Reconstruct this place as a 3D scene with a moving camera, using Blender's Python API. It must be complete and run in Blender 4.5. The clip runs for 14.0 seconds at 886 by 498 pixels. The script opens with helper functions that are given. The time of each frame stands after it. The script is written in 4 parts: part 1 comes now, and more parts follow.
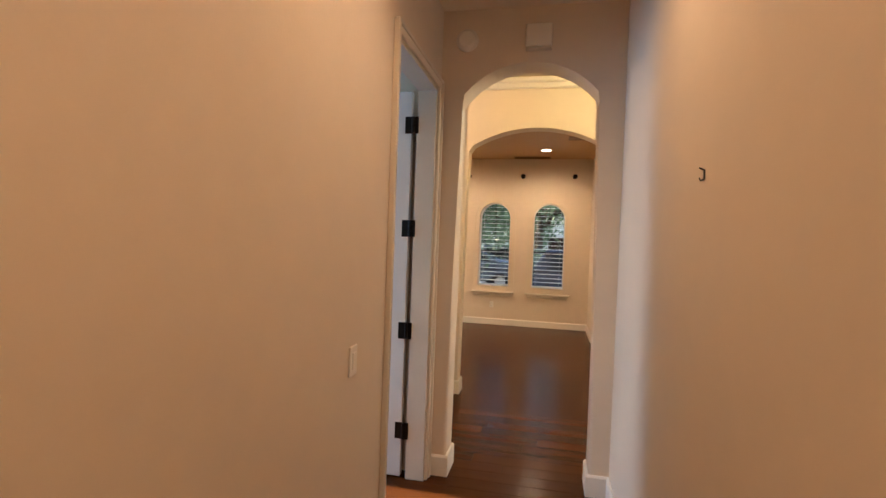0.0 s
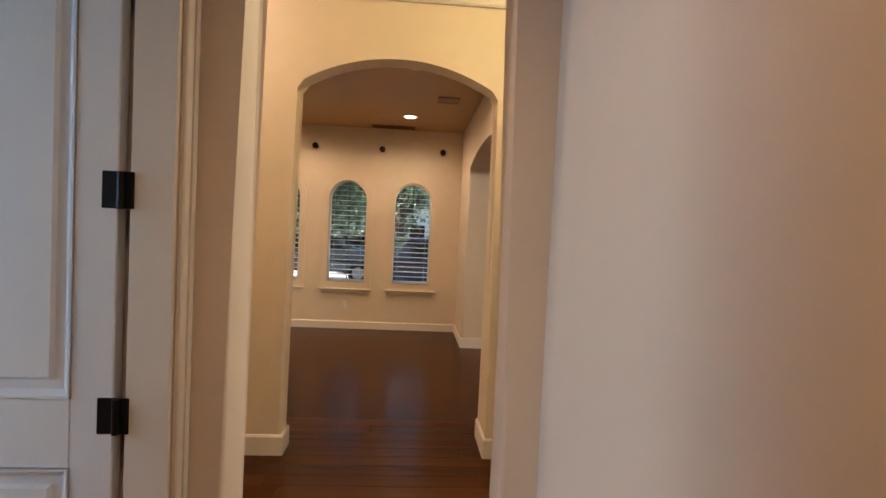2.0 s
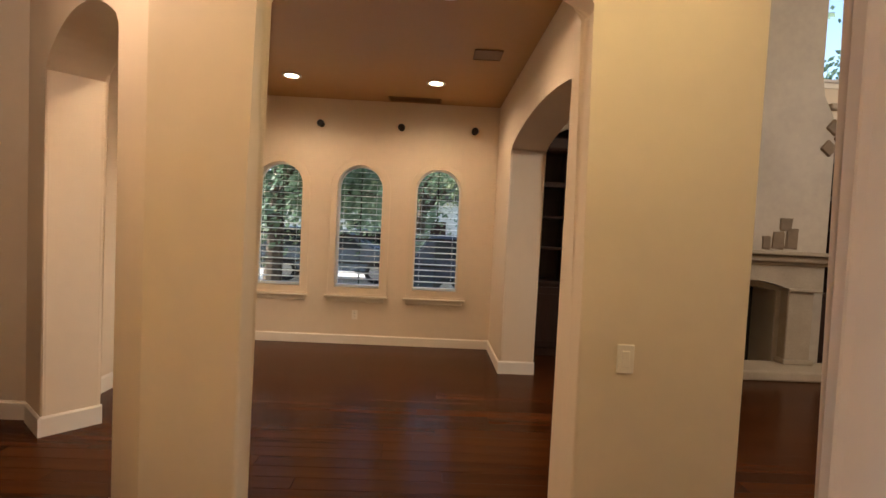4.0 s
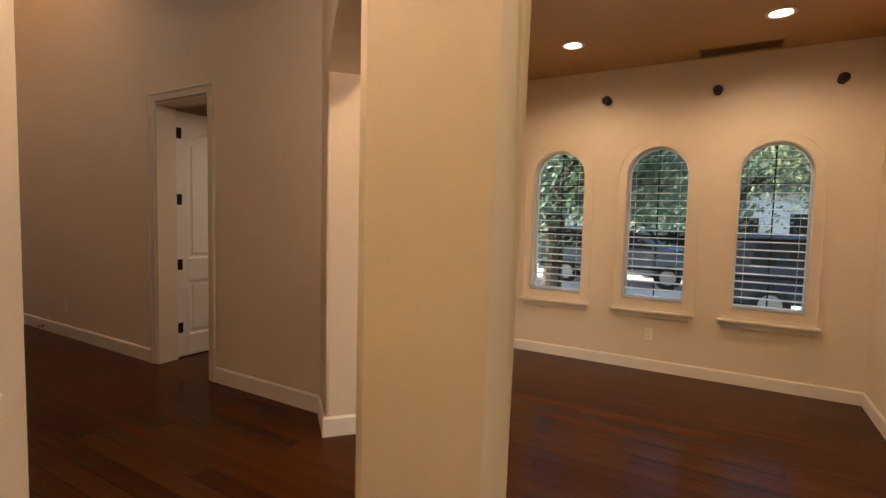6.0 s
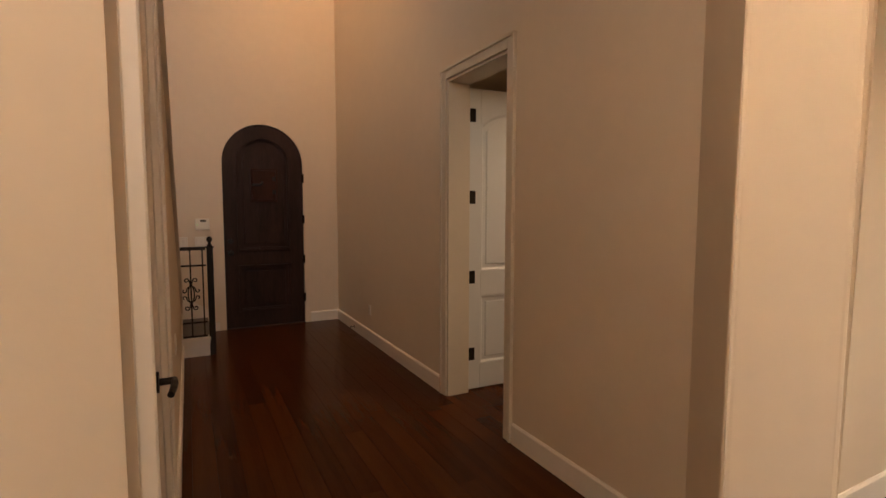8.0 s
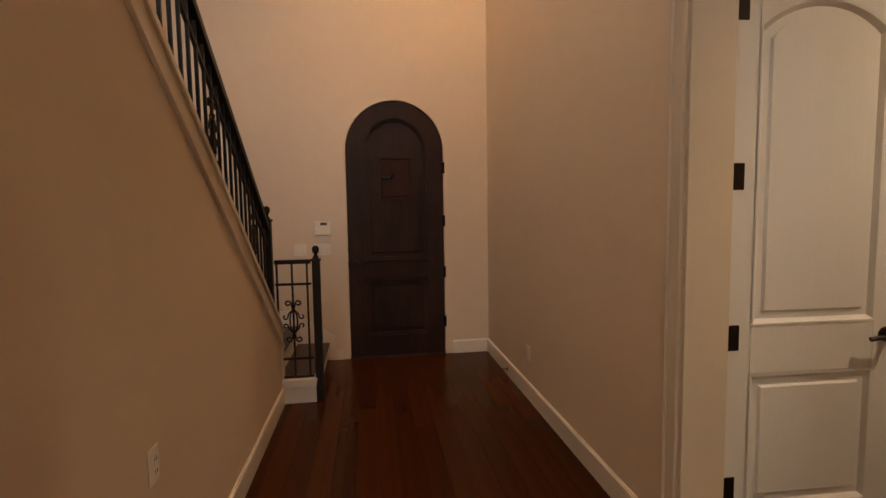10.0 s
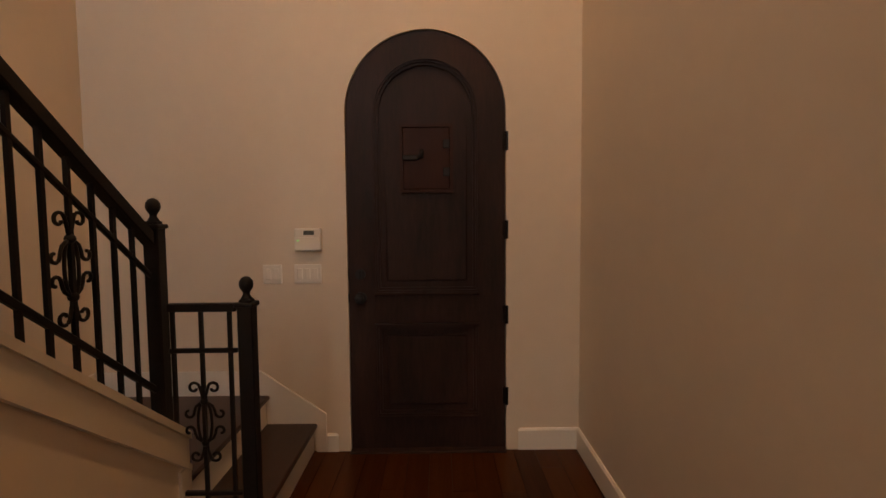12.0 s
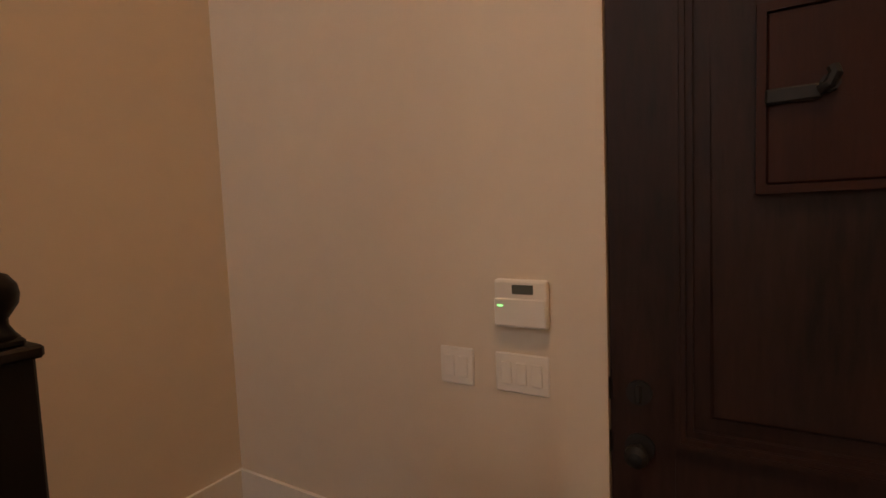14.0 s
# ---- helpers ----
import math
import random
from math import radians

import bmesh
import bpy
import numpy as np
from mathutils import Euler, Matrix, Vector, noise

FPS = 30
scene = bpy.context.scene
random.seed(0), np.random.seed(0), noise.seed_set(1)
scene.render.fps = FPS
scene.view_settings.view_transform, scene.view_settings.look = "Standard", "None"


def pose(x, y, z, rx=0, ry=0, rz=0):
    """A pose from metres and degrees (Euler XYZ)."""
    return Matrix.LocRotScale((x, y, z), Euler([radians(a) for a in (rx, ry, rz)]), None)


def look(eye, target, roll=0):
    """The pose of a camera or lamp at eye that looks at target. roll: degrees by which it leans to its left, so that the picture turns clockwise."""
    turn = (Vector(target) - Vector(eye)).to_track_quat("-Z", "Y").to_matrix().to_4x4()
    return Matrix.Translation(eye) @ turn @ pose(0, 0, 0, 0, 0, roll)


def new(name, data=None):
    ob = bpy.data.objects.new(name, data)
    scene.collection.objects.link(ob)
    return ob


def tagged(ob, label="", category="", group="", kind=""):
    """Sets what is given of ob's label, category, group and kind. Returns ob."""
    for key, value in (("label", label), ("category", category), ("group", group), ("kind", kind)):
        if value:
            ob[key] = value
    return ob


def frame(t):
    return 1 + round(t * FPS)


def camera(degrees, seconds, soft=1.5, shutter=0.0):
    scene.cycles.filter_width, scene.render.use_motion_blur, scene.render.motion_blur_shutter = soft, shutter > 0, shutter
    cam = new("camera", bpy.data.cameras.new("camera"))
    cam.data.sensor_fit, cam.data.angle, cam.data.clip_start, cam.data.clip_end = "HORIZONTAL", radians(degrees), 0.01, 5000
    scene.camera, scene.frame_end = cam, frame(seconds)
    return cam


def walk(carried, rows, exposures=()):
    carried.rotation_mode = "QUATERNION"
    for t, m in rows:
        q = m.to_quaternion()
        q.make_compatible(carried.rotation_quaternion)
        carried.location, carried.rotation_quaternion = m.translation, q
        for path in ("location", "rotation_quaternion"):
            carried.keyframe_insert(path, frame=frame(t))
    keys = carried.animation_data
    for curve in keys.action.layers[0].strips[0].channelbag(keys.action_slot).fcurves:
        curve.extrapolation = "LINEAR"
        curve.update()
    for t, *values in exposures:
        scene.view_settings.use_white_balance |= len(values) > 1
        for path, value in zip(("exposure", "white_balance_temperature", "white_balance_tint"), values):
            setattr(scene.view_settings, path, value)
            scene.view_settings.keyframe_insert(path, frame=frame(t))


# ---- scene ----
cam = camera(84.2, 14.0)
PATH = [
    (0, (0.746, -0.518, 1.519), (0.318, 1.435, 1.475), 2.1),
    (0.5, (0.706, -0.214, 1.482), (0.682, 1.786, 1.441), 2.3),
    (1, (0.69, 0.212, 1.485), (0.777, 2.209, 1.432), 2.2),
    (1.5, (0.709, 0.624, 1.494), (0.825, 2.619, 1.432), 2.5),
    (2, (0.696, 0.99, 1.498), (0.829, 2.984, 1.428), 2.7),
    (4.5, (0.63, 2.515, 1.472), (0.608, 4.513, 1.381), 2.8),
    (5, (0.644, 2.71, 1.465), (0.361, 4.687, 1.361), 2.5),
    (5.5, (0.569, 2.923, 1.476), (-0.056, 4.818, 1.35), 2.2),
    (6, (0.402, 3.14, 1.463), (-0.609, 4.861, 1.333), 1.4),
    (6.5, (0.152, 3.372, 1.486), (-1.154, 4.879, 1.335), 0.9),
    (7, (-0.168, 3.572, 1.461), (-1.693, 4.856, 1.305), 0.5),
    (7.5, (-0.56, 3.759, 1.449), (-2.232, 4.845, 1.292), 0.2),
    (8, (-0.891, 3.959, 1.466), (-2.66, 4.878, 1.31), 0.1),
    (8.5, (-1.278, 4.091, 1.466), (-3.132, 4.824, 1.307), -0.1),
    (9, (-1.681, 4.228, 1.492), (-3.592, 4.793, 1.321), -0.5),
    (11.5, (-3.944, 4.882, 1.405), (-5.939, 4.933, 1.28), -0.6),
    (12, (-4.448, 4.893, 1.424), (-6.444, 4.905, 1.296), -0.5),
    (12.5, (-4.926, 4.839, 1.439), (-6.921, 4.778, 1.314), -0.2),
    (13, (-5.371, 4.821, 1.452), (-7.339, 4.484, 1.343), -0.6),
    (13.5, (-5.779, 4.776, 1.474), (-7.635, 4.038, 1.385), -1.1),
    (14, (-6.095, 4.621, 1.559), (-7.807, 3.596, 1.415), -2.3),
]
walk(cam, [(t, look(eye, target, roll)) for t, eye, target, roll in PATH], [(0, 2.15), (1, 1.92), (2.2, 1.8), (5, 1.8), (6, 1.8), (8, 1.95), (9, 2.25), (11.5, 2.05), (14, 2.0)])

# ---- world and large lights ----
world = bpy.data.worlds.new("world")
scene.world = world
world.use_nodes = True
wn = world.node_tree.nodes
sky = wn.new("ShaderNodeTexSky")
sky.sky_type, sky.sun_disc = "NISHITA", False
sky.sun_elevation, sky.sun_rotation = radians(33), radians(270)
world.node_tree.links.new(sky.outputs[0], wn["Background"].inputs[0])
wn["Background"].inputs[1].default_value = 0.15

WARM = (1.0, 0.72, 0.455)
AMBER = (1.0, 0.55, 0.26)
YELLOW = (1.0, 0.82, 0.42)
DAY = (0.80, 0.90, 1.0)


def lamp(kind, name, m, power, color, size=0.1, size_y=None, cone=None, blend=0.6, angle=None):
    data = bpy.data.lights.new(name, kind)
    data.energy, data.color = power, color
    if kind == "AREA":
        data.size = size
        if size_y:
            data.shape, data.size_y = "RECTANGLE", size_y
    elif kind == "SUN":
        data.angle = radians(angle)
    else:
        data.shadow_soft_size = size
    if cone:
        data.spot_size, data.spot_blend = radians(cone), blend
    ob = new(name, data)
    ob.matrix_world = m
    return ob


lamp("SUN", "sun", look((-20, 0, 14), (0, 0, 1)), 5.0, (1.0, 0.94, 0.85), angle=0.5)

# ceiling cans: x, y, ceiling height, power, colour, cone
DINING_CANS = [(-0.865, 7.43), (0.62, 7.43), (-0.865, 5.45), (0.68, 5.45)]
for cx, cy in DINING_CANS:
    lamp("SPOT", "can_lamp", look((cx, cy, 2.955), (cx, cy, 0)), 20.5, WARM, 0.06, cone=163, blend=0.75)
lamp("POINT", "unseen_dome_lamp", pose(1.25, 3.15, 2.84), 6.8, YELLOW, 0.09)
# added with no known fitting, to brighten the crossing and nearby foyer walls
lamp("POINT", "unseen_dome_lamp", pose(-1.0, 3.90, 2.84), 9.6, (1.0, 0.77, 0.61), 0.09)
for cy, power in ((-0.9, 16), (1.0, 11.5)):
    lamp("SPOT", "can_lamp", look((0.65, cy, 2.93), (0.65, cy, 0)), power, (1.0, 0.66, 0.42), 0.06, cone=150, blend=0.8)
# added unseen warm spot, tilted at the corner beside the front door
lamp("SPOT", "can_lamp", look((-5.6, 5.0, 5.47), (-6.75, 5.75, 2.2)), 43, AMBER, 0.06, cone=120, blend=0.8)
# added unseen study lamp that brightens the open door
lamp("SPOT", "can_lamp", look((-3.3, 7.2, 2.92), (-3.3, 7.2, 0)), 22, WARM, 0.06, cone=150, blend=0.8)
# added area lamps for daylight from unseen bedroom, upper foyer and living room windows
lamp("AREA", "window_light", look((-3.0, 1.75, 1.7), (0.5, 2.0, 1.4)), 12.5, (0.17, 0.50, 1.0), 1.1, 1.5)
high_light = lamp("AREA", "window_light", look((-1.97, 3.45, 4.35), (-7.3, 3.0, 2.5)), 3.5, (0.93, 0.95, 0.95), 0.9, 1.2)
high_light.data.spread = radians(115)
lamp("AREA", "window_light", look((7.42, 4.4, 3.9), (3.0, 5.0, 1.5)), 44, (1.0, 0.90, 0.76), 2.3, 1.9)

# ---- materials ----


def material(name, color, rough=0.5, metal=0.0, vary=0.0, scale=4.0, bump=0.0, bump_scale=200.0, second=None,
             stretch=(1, 1, 1), emit=None, island=False, coat=0.0, spec=0.5):
    m = bpy.data.materials.new(name)
    m.use_nodes = True
    nt = m.node_tree
    b = nt.nodes["Principled BSDF"]
    b.inputs["Roughness"].default_value, b.inputs["Metallic"].default_value = rough, metal
    b.inputs["Base Color"].default_value = (*color, 1)
    b.inputs["Coat Weight"].default_value = coat
    b.inputs["Specular IOR Level"].default_value = spec
    if emit:
        b.inputs["Emission Color"].default_value = (*emit[0], 1)
        b.inputs["Emission Strength"].default_value = emit[1]
    if vary or bump:
        co = nt.nodes.new("ShaderNodeTexCoord")
        mp = nt.nodes.new("ShaderNodeMapping")
        mp.inputs["Scale"].default_value = stretch
        nt.links.new(co.outputs["Object"], mp.inputs[0])
    if vary:
        n1, n2 = nt.nodes.new("ShaderNodeTexNoise"), nt.nodes.new("ShaderNodeTexNoise")
        n1.inputs["Scale"].default_value, n2.inputs["Scale"].default_value = scale, scale * 9
        n1.inputs["Detail"].default_value = n2.inputs["Detail"].default_value = 5
        nt.links.new(mp.outputs[0], n1.inputs["Vector"])
        nt.links.new(mp.outputs[0], n2.inputs["Vector"])
        add = nt.nodes.new("ShaderNodeMix")
        add.inputs[0].default_value = 0.4
        nt.links.new(n1.outputs[0], add.inputs[2])
        nt.links.new(n2.outputs[0], add.inputs[3])
        src = add.outputs[0]
        if island:
            info = nt.nodes.new("ShaderNodeObjectInfo")
            mix = nt.nodes.new("ShaderNodeMix")
            mix.inputs[0].default_value = 0.30
            nt.links.new(src, mix.inputs[2])
            geo, both = nt.nodes.new("ShaderNodeNewGeometry"), nt.nodes.new("ShaderNodeMath")
            wrap = nt.nodes.new("ShaderNodeMath")
            wrap.operation = "FRACT"
            nt.links.new(info.outputs["Random"], both.inputs[0])
            nt.links.new(geo.outputs["Random Per Island"], both.inputs[1])
            nt.links.new(both.outputs[0], wrap.inputs[0])
            nt.links.new(wrap.outputs[0], mix.inputs[3])
            src = mix.outputs[0]
        ramp = nt.nodes.new("ShaderNodeValToRGB")
        lo = second or tuple(c * (1 - vary) for c in color)
        ramp.color_ramp.elements[0].color, ramp.color_ramp.elements[1].color = (*lo, 1), (*color, 1)
        ramp.color_ramp.elements[0].position, ramp.color_ramp.elements[1].position = 0.3, 0.7
        nt.links.new(src, ramp.inputs[0])
        nt.links.new(ramp.outputs[0], b.inputs["Base Color"])
        rr = nt.nodes.new("ShaderNodeMapRange")
        rr.inputs[3].default_value, rr.inputs[4].default_value = rough * 0.85, min(1, rough * 1.15)
        nt.links.new(n2.outputs[0], rr.inputs[0])
        nt.links.new(rr.outputs[0], b.inputs["Roughness"])
    if bump:
        nb = nt.nodes.new("ShaderNodeTexNoise")
        nb.inputs["Scale"].default_value, nb.inputs["Detail"].default_value = bump_scale, 3
        nt.links.new(mp.outputs[0], nb.inputs["Vector"])
        bp = nt.nodes.new("ShaderNodeBump")
        bp.inputs["Strength"].default_value, bp.inputs["Distance"].default_value = bump, 0.002
        nt.links.new(nb.outputs[0], bp.inputs["Height"])
        nt.links.new(bp.outputs[0], b.inputs["Normal"])
    return m


M_WALL = material("cream_plaster", (0.74, 0.622, 0.488), 0.62, vary=0.07, scale=1.1, bump=0.16, bump_scale=90)
M_CEIL = material("tan_ceiling", (0.45, 0.245, 0.085), 0.45, vary=0.06, scale=1.5, bump=0.3, bump_scale=90)
M_CEIL_W = material("cream_ceiling", (0.74, 0.62, 0.46), 0.7, vary=0.04, scale=1.5, bump=0.3, bump_scale=90)
M_TRIM = material("white_trim", (0.80, 0.74, 0.66), 0.35, vary=0.04, scale=6, bump=0.05, bump_scale=60)
# trim white toned down for shade on the hall jamb; also cream casings, sills
M_CASE = material("cream_shaded_trim", (0.68, 0.60, 0.49), 0.4, vary=0.05, scale=6, bump=0.08, bump_scale=60)
M_DOOR = material("white_door", (0.73, 0.73, 0.72), 0.38, vary=0.03, scale=3, bump=0.25, bump_scale=120, stretch=(1, 1, 0.05))
M_YELLOW = material("yellow_paint", (0.74, 0.57, 0.075), 0.55, vary=0.05, scale=2, bump=0.2, bump_scale=90)
M_PLANK = material("plank_wood", (0.073, 0.0212, 0.0052), 0.22, spec=0.09, vary=0.5, scale=3, bump=0.10, bump_scale=40,
                   second=(0.036, 0.0100, 0.0028), stretch=(0.35, 5, 1), island=True)
M_GAP = material("plank_gap", (0.02, 0.008, 0.004), 0.8)
M_DARK = material("dark_wood", (0.047, 0.0200, 0.0145), 0.55, vary=0.7, scale=2.2, bump=0.4, bump_scale=60, second=(0.008, 0.0038, 0.0032), stretch=(3, 3, 0.5), spec=0.25)
M_SPEAK = material("worn_wood", (0.048, 0.0145, 0.009), 0.55, spec=0.2, vary=0.5, scale=5, bump=0.3, bump_scale=60, stretch=(3, 3, 0.3))
M_CAB = material("cabinet_wood", (0.036, 0.0155, 0.010), 0.45, spec=0.25, vary=0.5, scale=4, bump=0.2, bump_scale=60, stretch=(3, 3, 0.3))
M_TREAD = material("tread_wood", (0.045, 0.018, 0.011), 0.35, vary=0.5, scale=3, bump=0.15, bump_scale=40, stretch=(0.4, 5, 1))
M_IRON = material("black_iron", (0.020, 0.016, 0.015), 0.48, 0.6, vary=0.3, scale=20, bump=0.2, bump_scale=120)
M_BRONZE = material("oiled_bronze", (0.025, 0.018, 0.015), 0.42, 0.8, vary=0.3, scale=30)
M_BLACK = material("blackened_iron", (0.007, 0.006, 0.006), 0.6, vary=0.3, scale=30)
M_PLATE = material("white_plastic", (0.80, 0.74, 0.66), 0.35)
M_LCD = material("grey_display", (0.10, 0.11, 0.10), 0.2)
M_LED = material("green_led", (0.1, 0.6, 0.1), 0.3, emit=((0.25, 1.0, 0.2), 0.8))
M_LENS = material("lit_lens", (1, 0.9, 0.75), 0.4, emit=((1.0, 0.86, 0.62), 3.0))
M_VENT = material("brown_vent", (0.22, 0.12, 0.055), 0.5, vary=0.2, scale=20)
M_BLIND = material("white_slat", (0.78, 0.80, 0.82), 0.45, vary=0.05, scale=10)
M_STONE = material("cast_stone", (0.42, 0.33, 0.24), 0.8, vary=0.25, scale=5, bump=0.5, bump_scale=40)
M_STONE_D = material("brown_stone", (0.22, 0.15, 0.095), 0.85, vary=0.4, scale=7, bump=0.8, bump_scale=30)
M_STUCCO = material("troweled_stucco", (0.46, 0.38, 0.30), 0.8, vary=0.22, scale=1.6, bump=0.6, bump_scale=25)
M_SOOT = material("firebox_soot", (0.02, 0.02, 0.022), 0.85, vary=0.4, scale=8, bump=0.4, bump_scale=40)
M_GRASS = material("lawn", (0.09, 0.11, 0.04), 0.9, vary=0.5, scale=0.8, bump=0.5, bump_scale=20)
M_DRIVE = material("pale_concrete", (0.60, 0.61, 0.62), 0.85, vary=0.2, scale=0.6, bump=0.3, bump_scale=40)
M_BARK = material("bark", (0.09, 0.065, 0.045), 0.9, vary=0.4, scale=6, bump=0.8, bump_scale=20, stretch=(3, 3, 0.4))
M_LEAF = material("leaf", (0.18, 0.28, 0.18), 0.55, vary=0.6, scale=1.5)
M_LEAF2 = material("pale_leaf", (0.27, 0.33, 0.19), 0.55, vary=0.5, scale=1.5)
for leafy in (M_LEAF, M_LEAF2):  # thin leaves let light through
    lt = leafy.node_tree
    thin, blend, leaf_b = lt.nodes.new("ShaderNodeBsdfTranslucent"), lt.nodes.new("ShaderNodeMixShader"), lt.nodes["Principled BSDF"]
    blend.inputs[0].default_value = 0.45
    lt.links.new(leaf_b.inputs["Base Color"].links[0].from_socket, thin.inputs[0])
    lt.links.new(leaf_b.outputs[0], blend.inputs[1])
    lt.links.new(thin.outputs[0], blend.inputs[2])
    lt.links.new(blend.outputs[0], lt.nodes["Material Output"].inputs[0])
M_HOUSE = material("white_siding", (0.72, 0.74, 0.78), 0.7, vary=0.1, scale=1)
M_ROOF = material("grey_shingle", (0.12, 0.11, 0.11), 0.9, vary=0.4, scale=3, bump=0.5, bump_scale=12)
M_CAR = material("dark_car_paint", (0.07, 0.085, 0.12), 0.15, 0.3, coat=0.8)
M_CAR2 = material("silver_car_paint", (0.20, 0.24, 0.30), 0.2, 0.5, coat=0.6)
M_TYRE = material("tyre", (0.02, 0.02, 0.02), 0.85)
M_RIM = material("rim", (0.5, 0.5, 0.5), 0.3, 0.9)
M_TINT = material("dark_glass", (0.02, 0.025, 0.03), 0.06)
M_GLASS = bpy.data.materials.new("window_glass")
M_GLASS.use_nodes = True
gn = M_GLASS.node_tree
gb = gn.nodes["Principled BSDF"]
gb.inputs["Transmission Weight"].default_value, gb.inputs["Roughness"].default_value, gb.inputs["IOR"].default_value = 1.0, 0.0, 1.02

# ---- mesh helpers ----


def part(name, bm, mat, parent=None, label="", smooth=False):
    me = bpy.data.meshes.new(name)
    bmesh.ops.recalc_face_normals(bm, faces=bm.faces)
    bm.to_mesh(me)
    bm.free()
    me.materials.append(mat)
    if smooth:
        for p in me.polygons:
            p.use_smooth = True
    ob = new(name, me)
    if parent is not None:
        ob.parent = parent
    if label:
        tagged(ob, label)
    return ob


def empty(name, m=None, label="", category="", group=""):
    ob = new(name)
    ob.empty_display_size = 0.1
    if m is not None:
        ob.matrix_world = m
    return tagged(ob, label, category, group)


def structure(name, bm, mat, label, category):
    return tagged(part(name, bm, mat), label, category, "", "structure")


def box(bm, x0, x1, y0, y1, z0, z1, bevel=0.0, seg=1):
    m = Matrix.LocRotScale(((x0 + x1) / 2, (y0 + y1) / 2, (z0 + z1) / 2), None, (abs(x1 - x0), abs(y1 - y0), abs(z1 - z0)))
    g = bmesh.ops.create_cube(bm, size=1, matrix=m)
    if bevel:
        es = {e for v in g["verts"] for e in v.link_edges}
        bmesh.ops.bevel(bm, geom=list(es), offset=bevel, segments=seg, affect="EDGES", profile=0.5)
    return bm


def boxes(*items, bevel=0.0):
    bm = bmesh.new()
    for it in items:
        box(bm, *it, bevel=bevel)
    return bm


def rod(bm, p0, p1, r, n=10, r2=None):
    p0, p1 = Vector(p0), Vector(p1)
    d = p1 - p0
    m = Matrix.Translation((p0 + p1) / 2) @ d.to_track_quat("Z", "Y").to_matrix().to_4x4()
    bmesh.ops.create_cone(bm, cap_ends=True, segments=n, radius1=r, radius2=r if r2 is None else r2, depth=d.length, matrix=m)
    return bm


def lathe(bm, profile, centre=(0, 0, 0), n=16):
    """Turns (radius, height) pairs round the z axis."""
    rings = []
    for r, z in profile:
        rings.append([bm.verts.new((centre[0] + r * math.cos(2 * math.pi * i / n), centre[1] + r * math.sin(2 * math.pi * i / n), centre[2] + z))
                      for i in range(n)])
    for a, b in zip(rings, rings[1:]):
        for i in range(n):
            bm.faces.new((a[i], a[(i + 1) % n], b[(i + 1) % n], b[i]))
    bm.faces.new(rings[0][::-1])
    bm.faces.new(rings[-1])
    return bm


def tube(bm, pts, r, n=6):
    pts = [Vector(p) for p in pts]
    rings = []
    for i, p in enumerate(pts):
        d = (pts[min(i + 1, len(pts) - 1)] - pts[max(i - 1, 0)]).normalized()
        side = d.orthogonal() if abs(d.x) > 0.9 else d.cross(Vector((1, 0, 0)))
        side.normalize()
        up = d.cross(side)
        rings.append([bm.verts.new(p + r * (math.cos(2 * math.pi * k / n) * side + math.sin(2 * math.pi * k / n) * up)) for k in range(n)])
    for a, b in zip(rings, rings[1:]):
        for k in range(n):
            bm.faces.new((a[k], a[(k + 1) % n], b[(k + 1) % n], b[k]))
    bm.faces.new(rings[0][::-1])
    bm.faces.new(rings[-1])
    return bm


def prism(bm, outline, place, depth, bevel=0.0, sharp=(), seg=3):
    """An outline of (u, z) pushed depth along local y, from y = 0; place brings it into the world."""
    front = [bm.verts.new(place @ Vector((u, 0, z))) for u, z in outline]
    back = [bm.verts.new(place @ Vector((u, depth, z))) for u, z in outline]
    faces = [bm.faces.new(front), bm.faces.new(back[::-1])]
    n = len(outline)
    for i in range(n):
        faces.append(bm.faces.new((front[i], back[i], back[(i + 1) % n], front[(i + 1) % n])))
    if bevel:
        es = []
        for i in sharp:
            es += [bm.edges.get((front[i], front[(i + 1) % n])), bm.edges.get((back[i], back[(i + 1) % n]))]
        bmesh.ops.bevel(bm, geom=es, offset=bevel, segments=seg, affect="EDGES", profile=0.5)
    return bm


def arc(u0, u1, spring, rise, n=18):
    """Points of a segmental arch from (u0, spring) over to (u1, spring)."""
    h = (u1 - u0) / 2
    r = (h * h + rise * rise) / (2 * rise)
    c = spring + rise - r
    a = math.asin(min(1, h / r))
    if rise > h:
        a = math.pi - a
    return [((u0 + u1) / 2 + r * math.sin(-a + 2 * a * i / n), c + r * math.cos(-a + 2 * a * i / n)) for i in range(n + 1)]


def frame_at(x, y, angle):
    """A wall's own frame: u along the wall at that angle in degrees, local y to its left."""
    return pose(x, y, 0, 0, 0, angle)


def arched_wall(name, place, length, top, depth, u0, u1, spring, rise, label, round_edge=0.028):
    pts = [(0, -0.02), (u0, -0.02)] + arc(u0, u1, spring, rise) + [(u1, -0.02), (length, -0.02), (length, top), (0, top)]
    k = len(pts)
    bm = prism(bmesh.new(), pts, place, depth, round_edge, range(1, k - 4))
    ob = structure(name, bm, M_WALL, label, "wall")
    return ob


